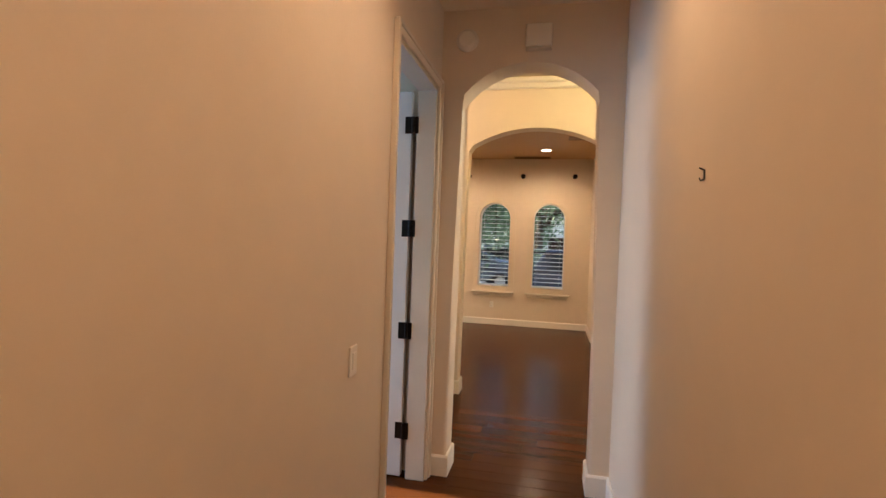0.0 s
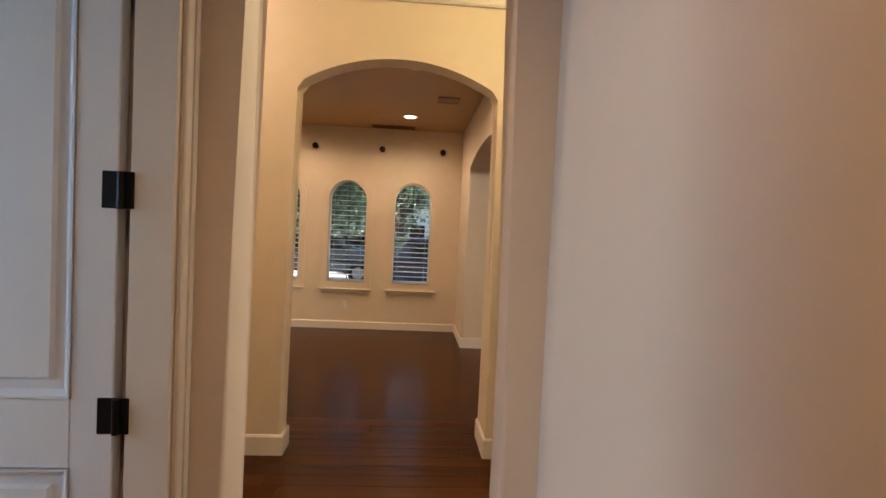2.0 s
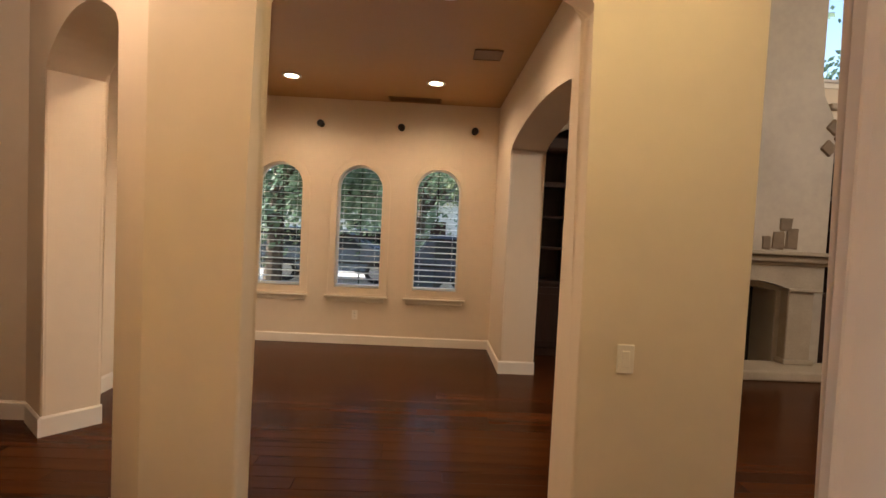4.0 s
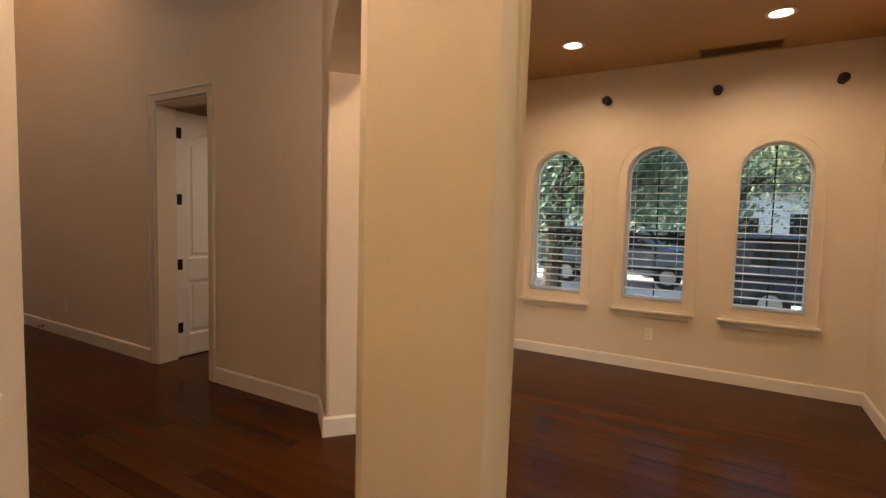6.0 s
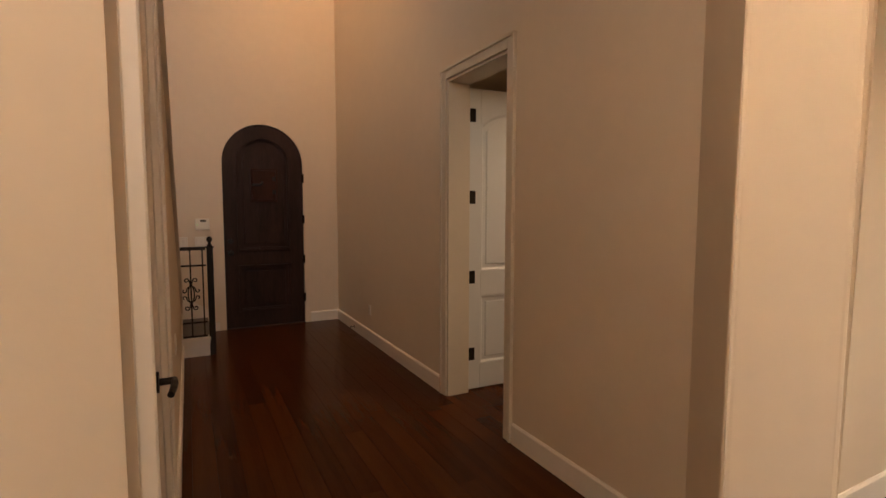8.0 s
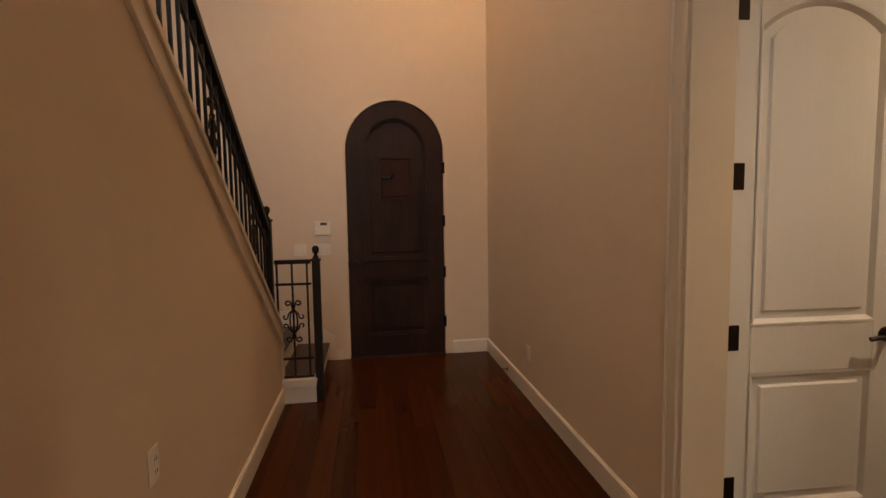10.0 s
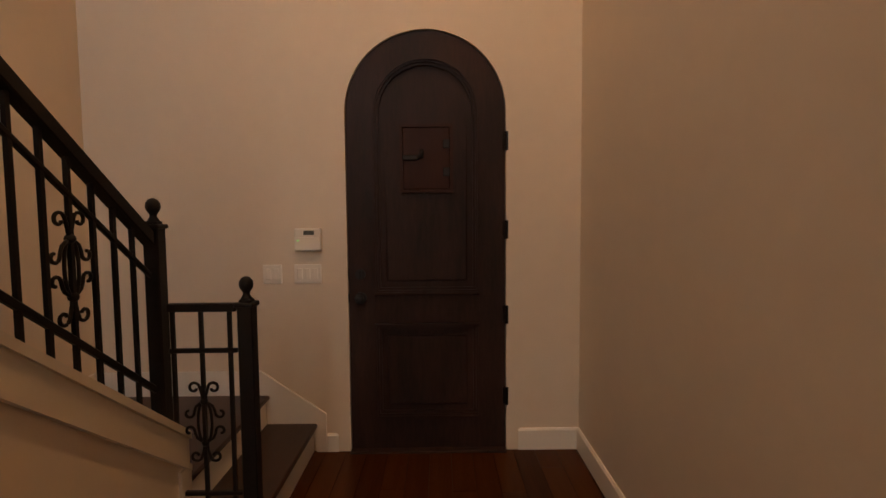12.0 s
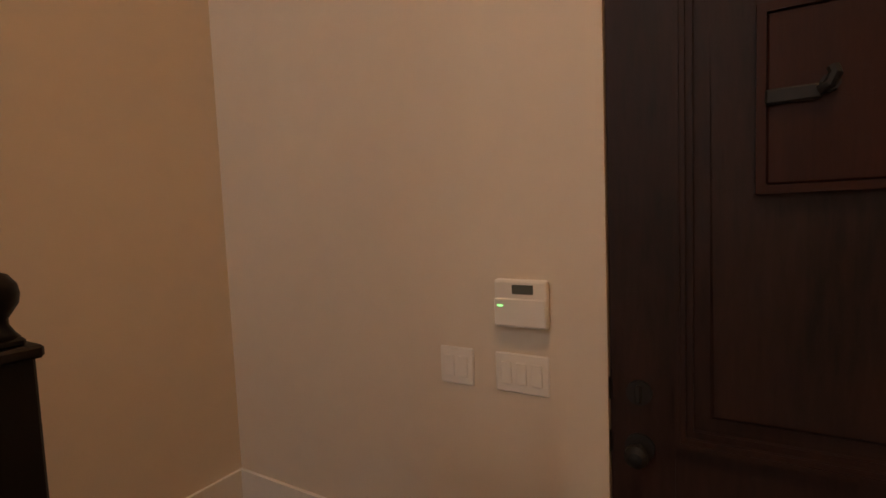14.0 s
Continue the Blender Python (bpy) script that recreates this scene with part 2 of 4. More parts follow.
def wall_with_holes(name, place, length, z0, top, depth, holes, label, mat=None):
    """holes: (u0, u1, bottom, spring, rise); rise 0 is a square head. Spans over and under each hole meet the full strips."""
    bm = bmesh.new()
    u = 0
    for a, b, bot, spring, rise in sorted(holes):
        prism(bm, [(u, z0), (a, z0), (a, top), (u, top)], place, depth)
        if bot > z0 + 0.01:
            prism(bm, [(a, z0), (b, z0), (b, bot), (a, bot)], place, depth)
        head = arc(a, b, spring, rise, 24) if rise else [(a, spring), (b, spring)]
        prism(bm, head + [(b, top), (a, top)], place, depth)
        u = b
    prism(bm, [(u, z0), (length, z0), (length, top), (u, top)], place, depth)
    bmesh.ops.remove_doubles(bm, verts=bm.verts, dist=0.0005)
    return structure(name, bm, mat or M_WALL, label, "wall")


def plain_wall(name, x0, x1, y0, y1, z0, z1, label, mat=None):
    return structure(name, boxes((x0, x1, y0, y1, z0, z1)), mat or M_WALL, label, "wall")


def skirting(p0, p1, h=0.132, t=0.016, z=0.0):
    """A baseboard along p0 to p1, standing out to the left of that way."""
    p0, p1 = Vector((*p0, 0)), Vector((*p1, 0))
    d = p1 - p0
    place = pose(p0.x, p0.y, z, 0, 0, math.degrees(math.atan2(d.y, d.x)))
    bm = bmesh.new()
    prof = [(0, 0), (t, 0), (t, h - 0.012), (t * 0.45, h), (0, h)]
    a = [bm.verts.new(place @ Vector((0, y, zz))) for y, zz in prof]
    b = [bm.verts.new(place @ Vector((d.length, y, zz))) for y, zz in prof]
    bm.faces.new(a), bm.faces.new(b[::-1])
    for i in range(5):
        bm.faces.new((a[i], a[(i + 1) % 5], b[(i + 1) % 5], b[i]))
    return structure("baseboard", bm, M_TRIM, "white painted wooden baseboard along the wall foot", "baseboard")


# ---- the setting ----
TALL, LOW = 5.5, 3.0
# hall
HW = frame_at(0.030, -2.0, 90)
wall_with_holes("wall_hall_west", HW, 4.53, -0.02, LOW, 0.120, [(3.63, 4.435, -0.02, 2.44, 0)],
                "cream plaster hall wall with a white doorway")
plain_wall("wall_hall_east", 1.14, 1.36, -2.0, 2.53, -0.02, LOW, "cream plaster hall wall with a small hook")
plain_wall("wall_hall_end", -0.05, 1.36, -2.15, -2.0, -0.02, LOW, "plain cream plaster wall closing the hall")
arched_wall("wall_hall_arch", frame_at(-0.60, 2.53, 0), 2.20, LOW + 0.05, 0.21, 0.744, 1.622, 2.378, 0.235, "cream plaster wall with a segmental archway at the hall end")
structure("ceiling_hall", boxes((0.030, 1.14, -2.0, 2.53, 2.95, 3.1)), M_CEIL_W, "cream painted flat hall ceiling", "ceiling")
# crossing
arched_wall("wall_dining_arch", frame_at(-0.362, 4.19, 0), 2.272, TALL, 0.165, 0.272, 1.611, 2.385, 0.205, "cream plaster wall with a wide segmental archway to the dining room")
plain_wall("wall_dining_pier", 1.2492, 1.77, 4.327, 4.55, -0.02, TALL, "cream plaster return of the dining room archway")
bm = bmesh.new()
foot = [bm.verts.new((x, y, -0.02)) for x, y in ((-0.362, 4.19), (-0.465, 4.19), (-0.809, 4.570))]
head = [bm.verts.new((v.co.x, v.co.y, TALL)) for v in foot]
bm.faces.new(foot), bm.faces.new(head)
for k in range(3):
    bm.faces.new((foot[k], foot[(k + 1) % 3], head[(k + 1) % 3], head[k]))
structure("wall_corner_pier", bm, M_WALL, "cream plaster corner of the pier between two archways", "wall")
DIAG = 139.2
DP = frame_at(-0.362, 4.197, DIAG)
arched_wall("wall_corner_arch", DP, 2.36, TALL, -0.34, 0.602, 1.950, 2.36, 0.22, "cream plaster diagonal wall with a segmental archway")
# diagonal wall with a recessed niche
NP = frame_at(-1.730, 3.865, -45.4)
NB = pose(-1.730, 3.865, 0, 0, 0, -45.4)
wall_with_holes("wall_niche", NP, 1.70, -0.02, LOW + 0.1, -0.30, [(0.265, 1.33, 0.865, 2.20, 0.30)], "cream plaster diagonal wall with an arched niche")
structure("wall_niche_back", prism(bmesh.new(), [(0.20, 0.8), (1.42, 0.8), (1.42, 2.6), (0.20, 2.6)], NP @ Matrix.Translation((0, -0.30, 0)), -0.05), M_YELLOW,
          "bright yellow painted back of the wall niche", "wall")
lin = arc(0.265, 1.33, 2.20, 0.30, 24)
lin2 = arc(0.269, 1.326, 2.20, 0.296, 24)
bm = prism(bmesh.new(), [(0.265, 0.866)] + lin + [(1.33, 0.866), (1.326, 0.866)] + lin2[::-1] + [(0.269, 0.866)], NP @ Matrix.Translation((0, -0.012, 0)), -0.288)
structure("wall_niche_lining", bm, M_YELLOW, "bright yellow painted lining of the wall niche", "wall")
structure("ceiling_crossing", boxes((-1.95, 1.98, 2.56, 4.19, 3.05, 3.2), (-1.95, -0.39, 4.19, 5.71, 3.05, 3.2)), M_CEIL_W,
          "cream painted ceiling of the crossing", "ceiling")
# foyer
WX, NY, SY = -7.38, 5.735, 3.865
NW = frame_at(-7.58, NY, 0)
wall_with_holes("wall_foyer_north", NW, 5.68, -0.02, TALL, 0.19, [(3.34, 4.145, -0.02, 2.45, 0)], "tall cream plaster foyer wall with a doorway")
FD0, FD1 = 4.338, 5.287
wall_with_holes("wall_foyer_west", frame_at(WX, 2.6, 90), 3.30, -0.02, TALL, 0.20, [(FD0 - 2.6, FD1 - 2.6, -0.02, 2.045, 0.4745)], "tall cream plaster wall round the front door")
STAIR_X, STAIR_Z, STAIR_S = -6.365, 0.553, 0.735


def knee(x):
    return STAIR_Z + STAIR_S * (x - STAIR_X)


# wall under the stair: sloped top up to the upper floor, with a closet doorway
CL0, CL1 = -2.645, -1.985
bm = bmesh.new()
SP = frame_at(0, SY - 0.12, 0)
TOPX = STAIR_X + (3.6 - STAIR_Z) / STAIR_S
prism(bm, [(STAIR_X, -0.02), (CL0, -0.02), (CL0, 3.6), (TOPX, 3.6), (STAIR_X, STAIR_Z)] if TOPX < CL0 else
      [(STAIR_X, -0.02), (CL0, -0.02), (CL0, knee(CL0)), (STAIR_X, STAIR_Z)], SP, 0.12)
prism(bm, [(CL0, 2.44), (CL1, 2.44), (CL1, 3.5), (CL0, 3.5)], SP, 0.12)
prism(bm, [(CL1, -0.02), (-1.735, -0.02), (-1.735, 3.5), (CL1, 3.5)], SP, 0.12)
structure("wall_under_stair", bm, M_WALL, "cream plaster wall under the stair with a sloped top", "wall")
STY = 2.80
wall_with_holes("wall_stair_south", frame_at(WX, STY, 0), 5.6, -0.02, TALL, -0.15, [], "tall cream plaster wall behind the stair")
wall_with_holes("wall_foyer_upper", frame_at(-1.95, STY, 90), NY - STY, 3.2, TALL, -0.15, [(0.15, 1.15, 3.70, 5.00, 0)], "cream plaster upper wall over the crossing with an added high window")
structure("ceiling_foyer", boxes((-7.6, -1.8, 2.6, 5.95, TALL, TALL + 0.15)), M_CEIL_W, "cream painted high foyer ceiling", "ceiling")
# dining room
DW, DE, DN = -2.00, 1.41, 8.30
plain_wall("wall_dining_west", DW - 0.15, DW, 5.75, DN + 0.2, -0.02, LOW + 0.1, "cream plaster dining room wall")
WIN = [-1.215, -0.244, 0.709]
wall_with_holes("wall_dining_north", frame_at(DW, DN, 0), 3.80, -0.02, LOW + 0.1, 0.20, [(c - 0.28 - DW, c + 0.28 - DW, 0.69, 1.915, 0.28) for c in WIN],
                "cream plaster dining room wall with three arched windows")
AE0, AE1 = 4.80, 7.30
arched_wall("wall_dining_east", frame_at(DE, 4.55, 90), 3.95, TALL, -0.36, AE0 - 4.55, AE1 - 4.55, 2.315, 0.14, "cream plaster wall with a wide archway to the living room")
structure("ceiling_dining", boxes((DW, DE, 4.355, DN, LOW - 0.03, LOW + 0.1)), M_CEIL, "tan brown painted dining room ceiling", "ceiling")
# living room
plain_wall("wall_living_south", 1.36, 7.6, 0.3, 0.5, -0.02, TALL, "plain cream plaster living room wall")
plain_wall("wall_living_hall", 1.36, 1.56, 0.5, 2.53, -0.02, TALL, "plain cream plaster wall beside the hall")
wall_with_holes("wall_living_east", frame_at(7.5, 0.3, 90), 8.2, -0.02, TALL, -0.2, [(2.8, 5.2, 2.9, 4.9, 0)], "tall cream plaster living room wall with an added high window")
LN = 8.60
wall_with_holes("wall_living_north", frame_at(1.81, LN, 0), 5.9, -0.02, TALL, 0.20, [(3.40, 4.80, 3.62, 5.1, 0)], "cream plaster living room wall with a high window")
structure("ceiling_living", boxes((1.2, 7.7, 0.3, 8.8, TALL, TALL + 0.15)), M_CEIL_W, "cream painted high living room ceiling", "ceiling")
plain_wall("wall_living_upper", 1.98, 2.10, 2.53, 4.19, 3.05, TALL, "cream plaster upper wall over the crossing")
# rooms behind the doors
wall_with_holes("wall_bedroom_west", frame_at(-3.05, -1.5, 90), 4.18, -0.02, LOW, 0.15, [(2.65, 3.85, 0.9, 2.5, 0)], "plain cream plaster bedroom wall with an added window")
plain_wall("wall_bedroom_south", -3.05, -0.05, -1.5, -1.35, -0.02, LOW, "plain cream plaster bedroom wall")
plain_wall("wall_bedroom_north", -3.05, -0.05, 2.56, 2.66, -0.02, LOW, "plain cream plaster bedroom wall")
structure("ceiling_bedroom", boxes((-3.2, 0.0, -1.5, 2.68, LOW, LOW + 0.1)), M_CEIL_W, "cream painted bedroom ceiling", "ceiling")
plain_wall("wall_study_north", -7.58, -2.15, 9.2, 9.35, -0.02, LOW, "plain cream plaster study wall")
plain_wall("wall_study_west", -7.58, -7.43, 5.925, 9.2, -0.02, LOW, "plain cream plaster study wall")
plain_wall("wall_study_east", -2.30, -2.15, 5.925, 9.2, -0.02, LOW, "plain cream plaster study wall")
structure("ceiling_study", boxes((-7.58, -2.15, 5.925, 9.35, 2.95, 3.05)), M_CEIL_W, "cream painted study ceiling", "ceiling")

# baseboards; each pair runs with the wall on its left
for p0, p1 in [((0.030, 1.575), (0.030, -2.0)), ((0.160, 2.53), (0.030, 2.53)), ((0.144, 2.74), (0.144, 2.53)), ((1.022, 2.53), (1.022, 2.74)), ((1.14, 2.53), (1.006, 2.53)), ((1.14, -2.0), (1.14, 2.53)),
               ((-0.074, 4.19), (-0.462, 4.19)), ((-0.090, 4.355), (-0.090, 4.19)), ((-0.462, 4.19), (-0.820, 4.583)), ((1.249, 4.19), (1.249, 4.55)), ((1.91, 4.19), (1.233, 4.19)), ((1.91, 4.40), (1.91, 4.19)),
               ((-1.72, 3.855), (-0.56, 2.679)),
               ((DE, DN), (DW, DN)), ((DE, AE1), (DE, DN)), ((DE + 0.36, AE1), (DE - 0.016, AE1)), ((DE - 0.016, AE0), (DE + 0.36, AE0)), ((DE, 4.55), (DE, AE0)), ((DW, DN), (DW, 5.95)),
               ((-4.33, NY), (WX, NY)), ((-1.93, NY), (-3.345, NY)), ((WX, NY), (WX, FD1 + 0.075)), ((WX, FD0 - 0.075), (WX, 4.195)),
               ((STAIR_X, SY), (-2.738, SY))]:
    skirting(p0, p1, 0.112 if (DE, DN) in (p0, p1) or p1 == (WX, 4.195) else 0.132)


def on_diag(u, v):
    q = DP @ Vector((u, -v, 0))
    return (q.x, q.y)


for (u0, v0), (u1, v1) in [((0.602, 0), (0.602, 0.34)), ((1.950, 0.34), (1.950, 0)), ((1.934, 0), (2.30, 0))]:
    skirting(on_diag(u0, v0), on_diag(u1, v1))
# crown moulding in the crossing
for x0, x1, y0, y1, z0, z1 in [(-0.36, 1.91, 4.15, 4.187, 2.95, 3.045), (-0.36, 1.91, 4.10, 4.15, 3.00, 3.045)]:
    structure("trim", boxes((x0, x1, y0, y1, z0, z1), bevel=0.012), M_TRIM, "cream painted crown moulding under the ceiling", "trim")

# ---- doors ----


def casing(name, place, u0, u1, top, w=0.075, t=0.018, side=-1, label="white painted wooden door casing"):
    """Flat casing with a stepped outer bead round a doorway; side -1 stands out towards local -y."""
    bm = bmesh.new()
    for a, b, c, d in ((u0 - w, u0, -0.0, top + w), (u1, u1 + w, 0, top + w), (u0, u1, top, top + w)):
        m = bmesh.new()
        box(m, a, b, min(0, side * t), max(0, side * t), c, d, 0.004)
        m.transform(place)
        tmp = bpy.data.meshes.new("tmp")
        m.to_mesh(tmp)
        bm.from_mesh(tmp)
        m.free()
    m = bmesh.new()
    for a, b, c, d in ((u0 - w - 0.006, u0 - w + 0.014, 0, top + w + 0.006), (u1 + w - 0.014, u1 + w + 0.006, 0, top + w + 0.006), (u0 - w, u1 + w, top + w - 0.014, top + w + 0.006)):
        box(m, a, b, min(0, side * (t + 0.010)), max(0, side * (t + 0.010)), c, d, 0.004)
    m.transform(place)
    tmp = bpy.data.meshes.new("tmp")
    m.to_mesh(tmp)
    bm.from_mesh(tmp)
    m.free()
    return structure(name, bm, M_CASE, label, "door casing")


def jamb(place, u0, u1, top, depth):
    bm = bmesh.new()
    for a, b, c, d in ((u0, u0 + 0.018, 0, top), (u1 - 0.018, u1, 0, top), (u0, u1, top - 0.018, top)):
        box(bm, a, b, 0.0, depth, c, d, 0.002)
    bm.transform(place)
    # shade on the jamb is put into the darker M_CASE tone
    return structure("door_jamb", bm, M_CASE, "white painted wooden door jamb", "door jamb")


def panel_door(name, m, w, h, label, hinge_z, lever=None, hinge_side=-1, leaf=0.042):
    """A two-panel door: hinge line at the origin, leaf along +x, 45 mm thick about y = 0."""
    door = tagged(empty(name, m), label, "door", "", "structure")
    t, st = 0.0225, 0.115
    bm = bmesh.new()
    box(bm, 0.01, w - 0.01, -0.010, 0.010, 0.015, h - 0.01)
    box(bm, 0, st, -t, t, 0.012, h, 0.003)
    box(bm, w - st, w, -t, t, 0.012, h, 0.003)
    box(bm, st, w - st, -t, t, 0.012, 0.215, 0.003)
    box(bm, st, w - st, -t, t, 0.78, 0.98, 0.003)
    prism(bm, arc(st, w - st, h - 0.27, 0.10, 16) + [(w - st, h), (st, h)], Matrix.Translation((0, -t, 0)), 2 * t)
    part("slab", bm, M_DOOR, door)
    for z0, z1, rise in ((0.215, 0.78, 0), (0.98, h - 0.27, 0.10)):
        def edge(d):
            head = list(reversed(arc(st + d, w - st - d, z1 - d, rise, 14))) if rise else [(w - st - d, z1 - d), (st + d, z1 - d)]
            return [(st + d, z0 + d), (w - st - d, z0 + d)] + head
        bm = bmesh.new()
        steps = ((0.0, 0.026), (0.008, 0.0255), (0.024, 0.010), (0.036, 0.0095))
        for sy in (-1, 1):
            loops = [[bm.verts.new((u, sy * y, z)) for u, z in edge(d)] for d, y in steps]
            for p, q in zip(loops, loops[1:]):
                for i in range(len(p)):
                    bm.faces.new((p[i], p[(i + 1) % len(p)], q[(i + 1) % len(q)], q[i]))
        part("panel_moulding", bm, M_DOOR, door)
    for z0, z1, rise in ((0.265, 0.73, 0), (1.03, h - 0.32, 0.09)):
        a, b = st + 0.05, w - st - 0.05
        bm = bmesh.new()
        pts = [(a, z0), (b, z0)] + ([(u, z) for u, z in reversed(arc(a, b, z1, rise, 14))] if rise else [(b, z1), (a, z1)])
        prism(bm, pts, Matrix.Translation((0, -0.0195, 0)), 0.039, 0.009, range(len(pts)), 1)
        part("raised_panel", bm, M_DOOR, door)
    for z in hinge_z:
        bm = bmesh.new()
        rod(bm, (-0.012, hinge_side * (t + 0.008), z - 0.05), (-0.012, hinge_side * (t + 0.008), z + 0.05), 0.010)
        box(bm, -0.045, 0.002, hinge_side * (t + 0.002) - 0.003, hinge_side * (t + 0.002) + 0.003, z - 0.052, z + 0.052, 0.002)
        box(bm, -0.010, leaf, hinge_side * t - 0.003, hinge_side * t + 0.003, z - 0.052, z + 0.052, 0.002)
        part("hinge", bm, M_BRONZE, door, "dark oil-rubbed bronze hinge")
    if lever:
        x, z = lever
        for s in (-1, 1):
            bm = bmesh.new()
            rod(bm, (x, s * t, z), (x, s * (t + 0.012), z), 0.032, 20)
            rod(bm, (x, s * t, z), (x, s * (t + 0.055), z), 0.011, 12)
            tube(bm, [(x + 0.008, s * (t + 0.052), z), (x - 0.04, s * (t + 0.055), z + 0.004), (x - 0.08, s * (t + 0.052), z), (x - 0.115, s * (t + 0.046), z - 0.006)], 0.010, 10)
            part("lever_handle", bm, M_BRONZE, door, "dark oil-rubbed bronze lever handle")
    return door


HINGES = (0.303, 0.933, 1.572, 2.212)
casing("door_casing_hall", HW, 3.63, 4.435, 2.44, w=0.05, side=-1)
jamb(HW, 3.63, 4.435, 2.44, 0.120)
panel_door("door_1", pose(-0.124, 2.440, 0, 0, 0, 181), 0.84, 2.42, "white two-panel interior door standing open into a daylit room", HINGES, (0.78, 0.92), hinge_side=1)
casing("door_casing_foyer", NW, 3.34, 4.145, 2.45, w=0.075)
jamb(NW, 3.34, 4.145, 2.45, 0.19)
panel_door("door_2", pose(-4.280, 5.932, 0, 0, 0, 88), 0.78, 2.42, "white two-panel interior door standing open", HINGES, (0.72, 0.92), hinge_side=-1, leaf=0.066)
SW = frame_at(CL0, SY, 0)
casing("door_casing_closet", SW, 0, CL1 - CL0, 2.44, w=0.085, t=0.022, side=1)
panel_door("door_3", pose(CL1 - 0.002, SY - 0.035, 0, 0, 0, 180), 0.655, 2.42, "white two-panel closet door, closed", (), (0.590, 0.945), hinge_side=-1)

# ---- front door ----
FC = (FD0 + FD1) / 2
front = empty("front_door", pose(WX - 0.005, FC, 0, 0, 0, 90), "dark-stained arched wooden front door, closed", "door")
front["kind"] = "structure"
W2 = (FD1 - FD0) / 2


def arch_shape(hw, z0, spring, rise, n=28):
    return [(-hw, z0), (hw, z0)] + list(reversed(arc(-hw, hw, spring, rise, n)))


# local x runs north, local y into the wall; the room side is y = 0
bm = prism(bmesh.new(), arch_shape(W2 - 0.004, 0.012, 2.045, W2 - 0.004), Matrix.Translation((0, 0.022, 0)), 0.03)
part("core", bm, M_DARK, front)


def ring(bm, outer, inner, y, depth):
    """A flat band between two outlines with the same count of points."""
    n = len(outer)
    o0 = [bm.verts.new((u, y, z)) for u, z in outer]
    i0 = [bm.verts.new((u, y, z)) for u, z in inner]
    o1 = [bm.verts.new((u, y + depth, z)) for u, z in outer]
    i1 = [bm.verts.new((u, y + depth, z)) for u, z in inner]
    for k in range(n):
        j = (k + 1) % n
        bm.faces.new((o0[k], o0[j], i0[j], i0[k]))
        bm.faces.new((o1[k], i1[k], i1[j], o1[j]))
        bm.faces.new((o0[k], o1[k], o1[j], o0[j]))
        bm.faces.new((i0[k], i0[j], i1[j], i1[k]))
    return bm


IW = 0.318
part("stile_frame", ring(bmesh.new(), arch_shape(W2 - 0.004, 0.012, 2.045, W2 - 0.004), arch_shape(IW, 0.205, 2.042, IW), 0.0, 0.025), M_DARK, front, "broad arched outer frame of the door")
part("lock_rail", box(bmesh.new(), -IW - 0.01, IW + 0.01, 0.002, 0.025, 0.785, 0.965, 0.006), M_DARK, front)
for nm, z0, sp, rise in (("upper_moulding", 0.965, 2.042, IW), ("lower_moulding", 0.205, 0.785, 0)):
    def mo(d):
        return arch_shape(IW - d, z0 + d, sp, rise - d) if rise else [(-IW + d, z0 + d), (IW - d, z0 + d), (IW - d, sp - d), (-IW + d, sp - d)]
    bm = ring(bmesh.new(), mo(0), mo(0.012), -0.014, 0.038)
    ring(bm, mo(0.012), mo(0.024), -0.007, 0.031)
    ring(bm, mo(0.024), mo(0.040), 0.006, 0.018)
    part(nm, bm, M_DARK, front, "raised moulding round the panel")
bm = prism(bmesh.new(), arch_shape(IW - 0.075, 1.04, 2.042, IW - 0.075), Matrix.Translation((0, 0.012, 0)), 0.02, 0.009, range(31), 1)
part("upper_panel", bm, M_DARK, front, "raised arched upper panel")
bm = box(bmesh.new(), -IW + 0.075, IW - 0.075, 0.012, 0.03, 0.28, 0.71, 0.008)
part("lower_panel", bm, M_DARK, front, "raised lower panel")
# small peep door set into the upper panel
peep = part("peep_door", box(bmesh.new(), -0.134, 0.142, -0.004, 0.02, 1.594, 1.957, 0.004), M_SPEAK, front, "small reddish-brown peep door set in the panel")
bm = ring(bmesh.new(), [(-0.154, 1.574), (0.162, 1.574), (0.162, 1.977), (-0.154, 1.977)], [(-0.136, 1.592), (0.144, 1.592), (0.144, 1.959), (-0.136, 1.959)], -0.008, 0.024)
part("peep_frame", bm, M_SPEAK, peep)
bm = box(bmesh.new(), -0.138, -0.040, -0.018, -0.004, 1.763, 1.795, 0.004)
tube(bm, [(-0.045, -0.014, 1.780), (-0.030, -0.022, 1.788), (-0.020, -0.024, 1.808), (-0.024, -0.018, 1.822)], 0.012, 8)
rod(bm, (-0.028, -0.004, 1.792), (-0.028, -0.022, 1.792), 0.018)
part("latch", bm, M_BLACK, peep, "black iron sliding latch")
for z in (1.695, 1.86):
    part("hinge", box(bmesh.new(), 0.103, 0.143, -0.012, -0.003, z - 0.026, z + 0.026, 0.003), M_BLACK, peep, "black iron hinge plate")
for z in (0.336, 0.837, 1.350, 1.873):
    bm = rod(bmesh.new(), (W2 + 0.004, -0.012, z - 0.055), (W2 + 0.004, -0.012, z + 0.055), 0.010)
    box(bm, W2 - 0.02, W2 + 0.004, -0.008, 0.0, z - 0.052, z + 0.052, 0.002)
    part("hinge", bm, M_BRONZE, front, "dark bronze hinge")
DX = -W2 + 0.075
bm = rod(bmesh.new(), (DX, 0, 1.088), (DX, -0.014, 1.088), 0.031, 20)
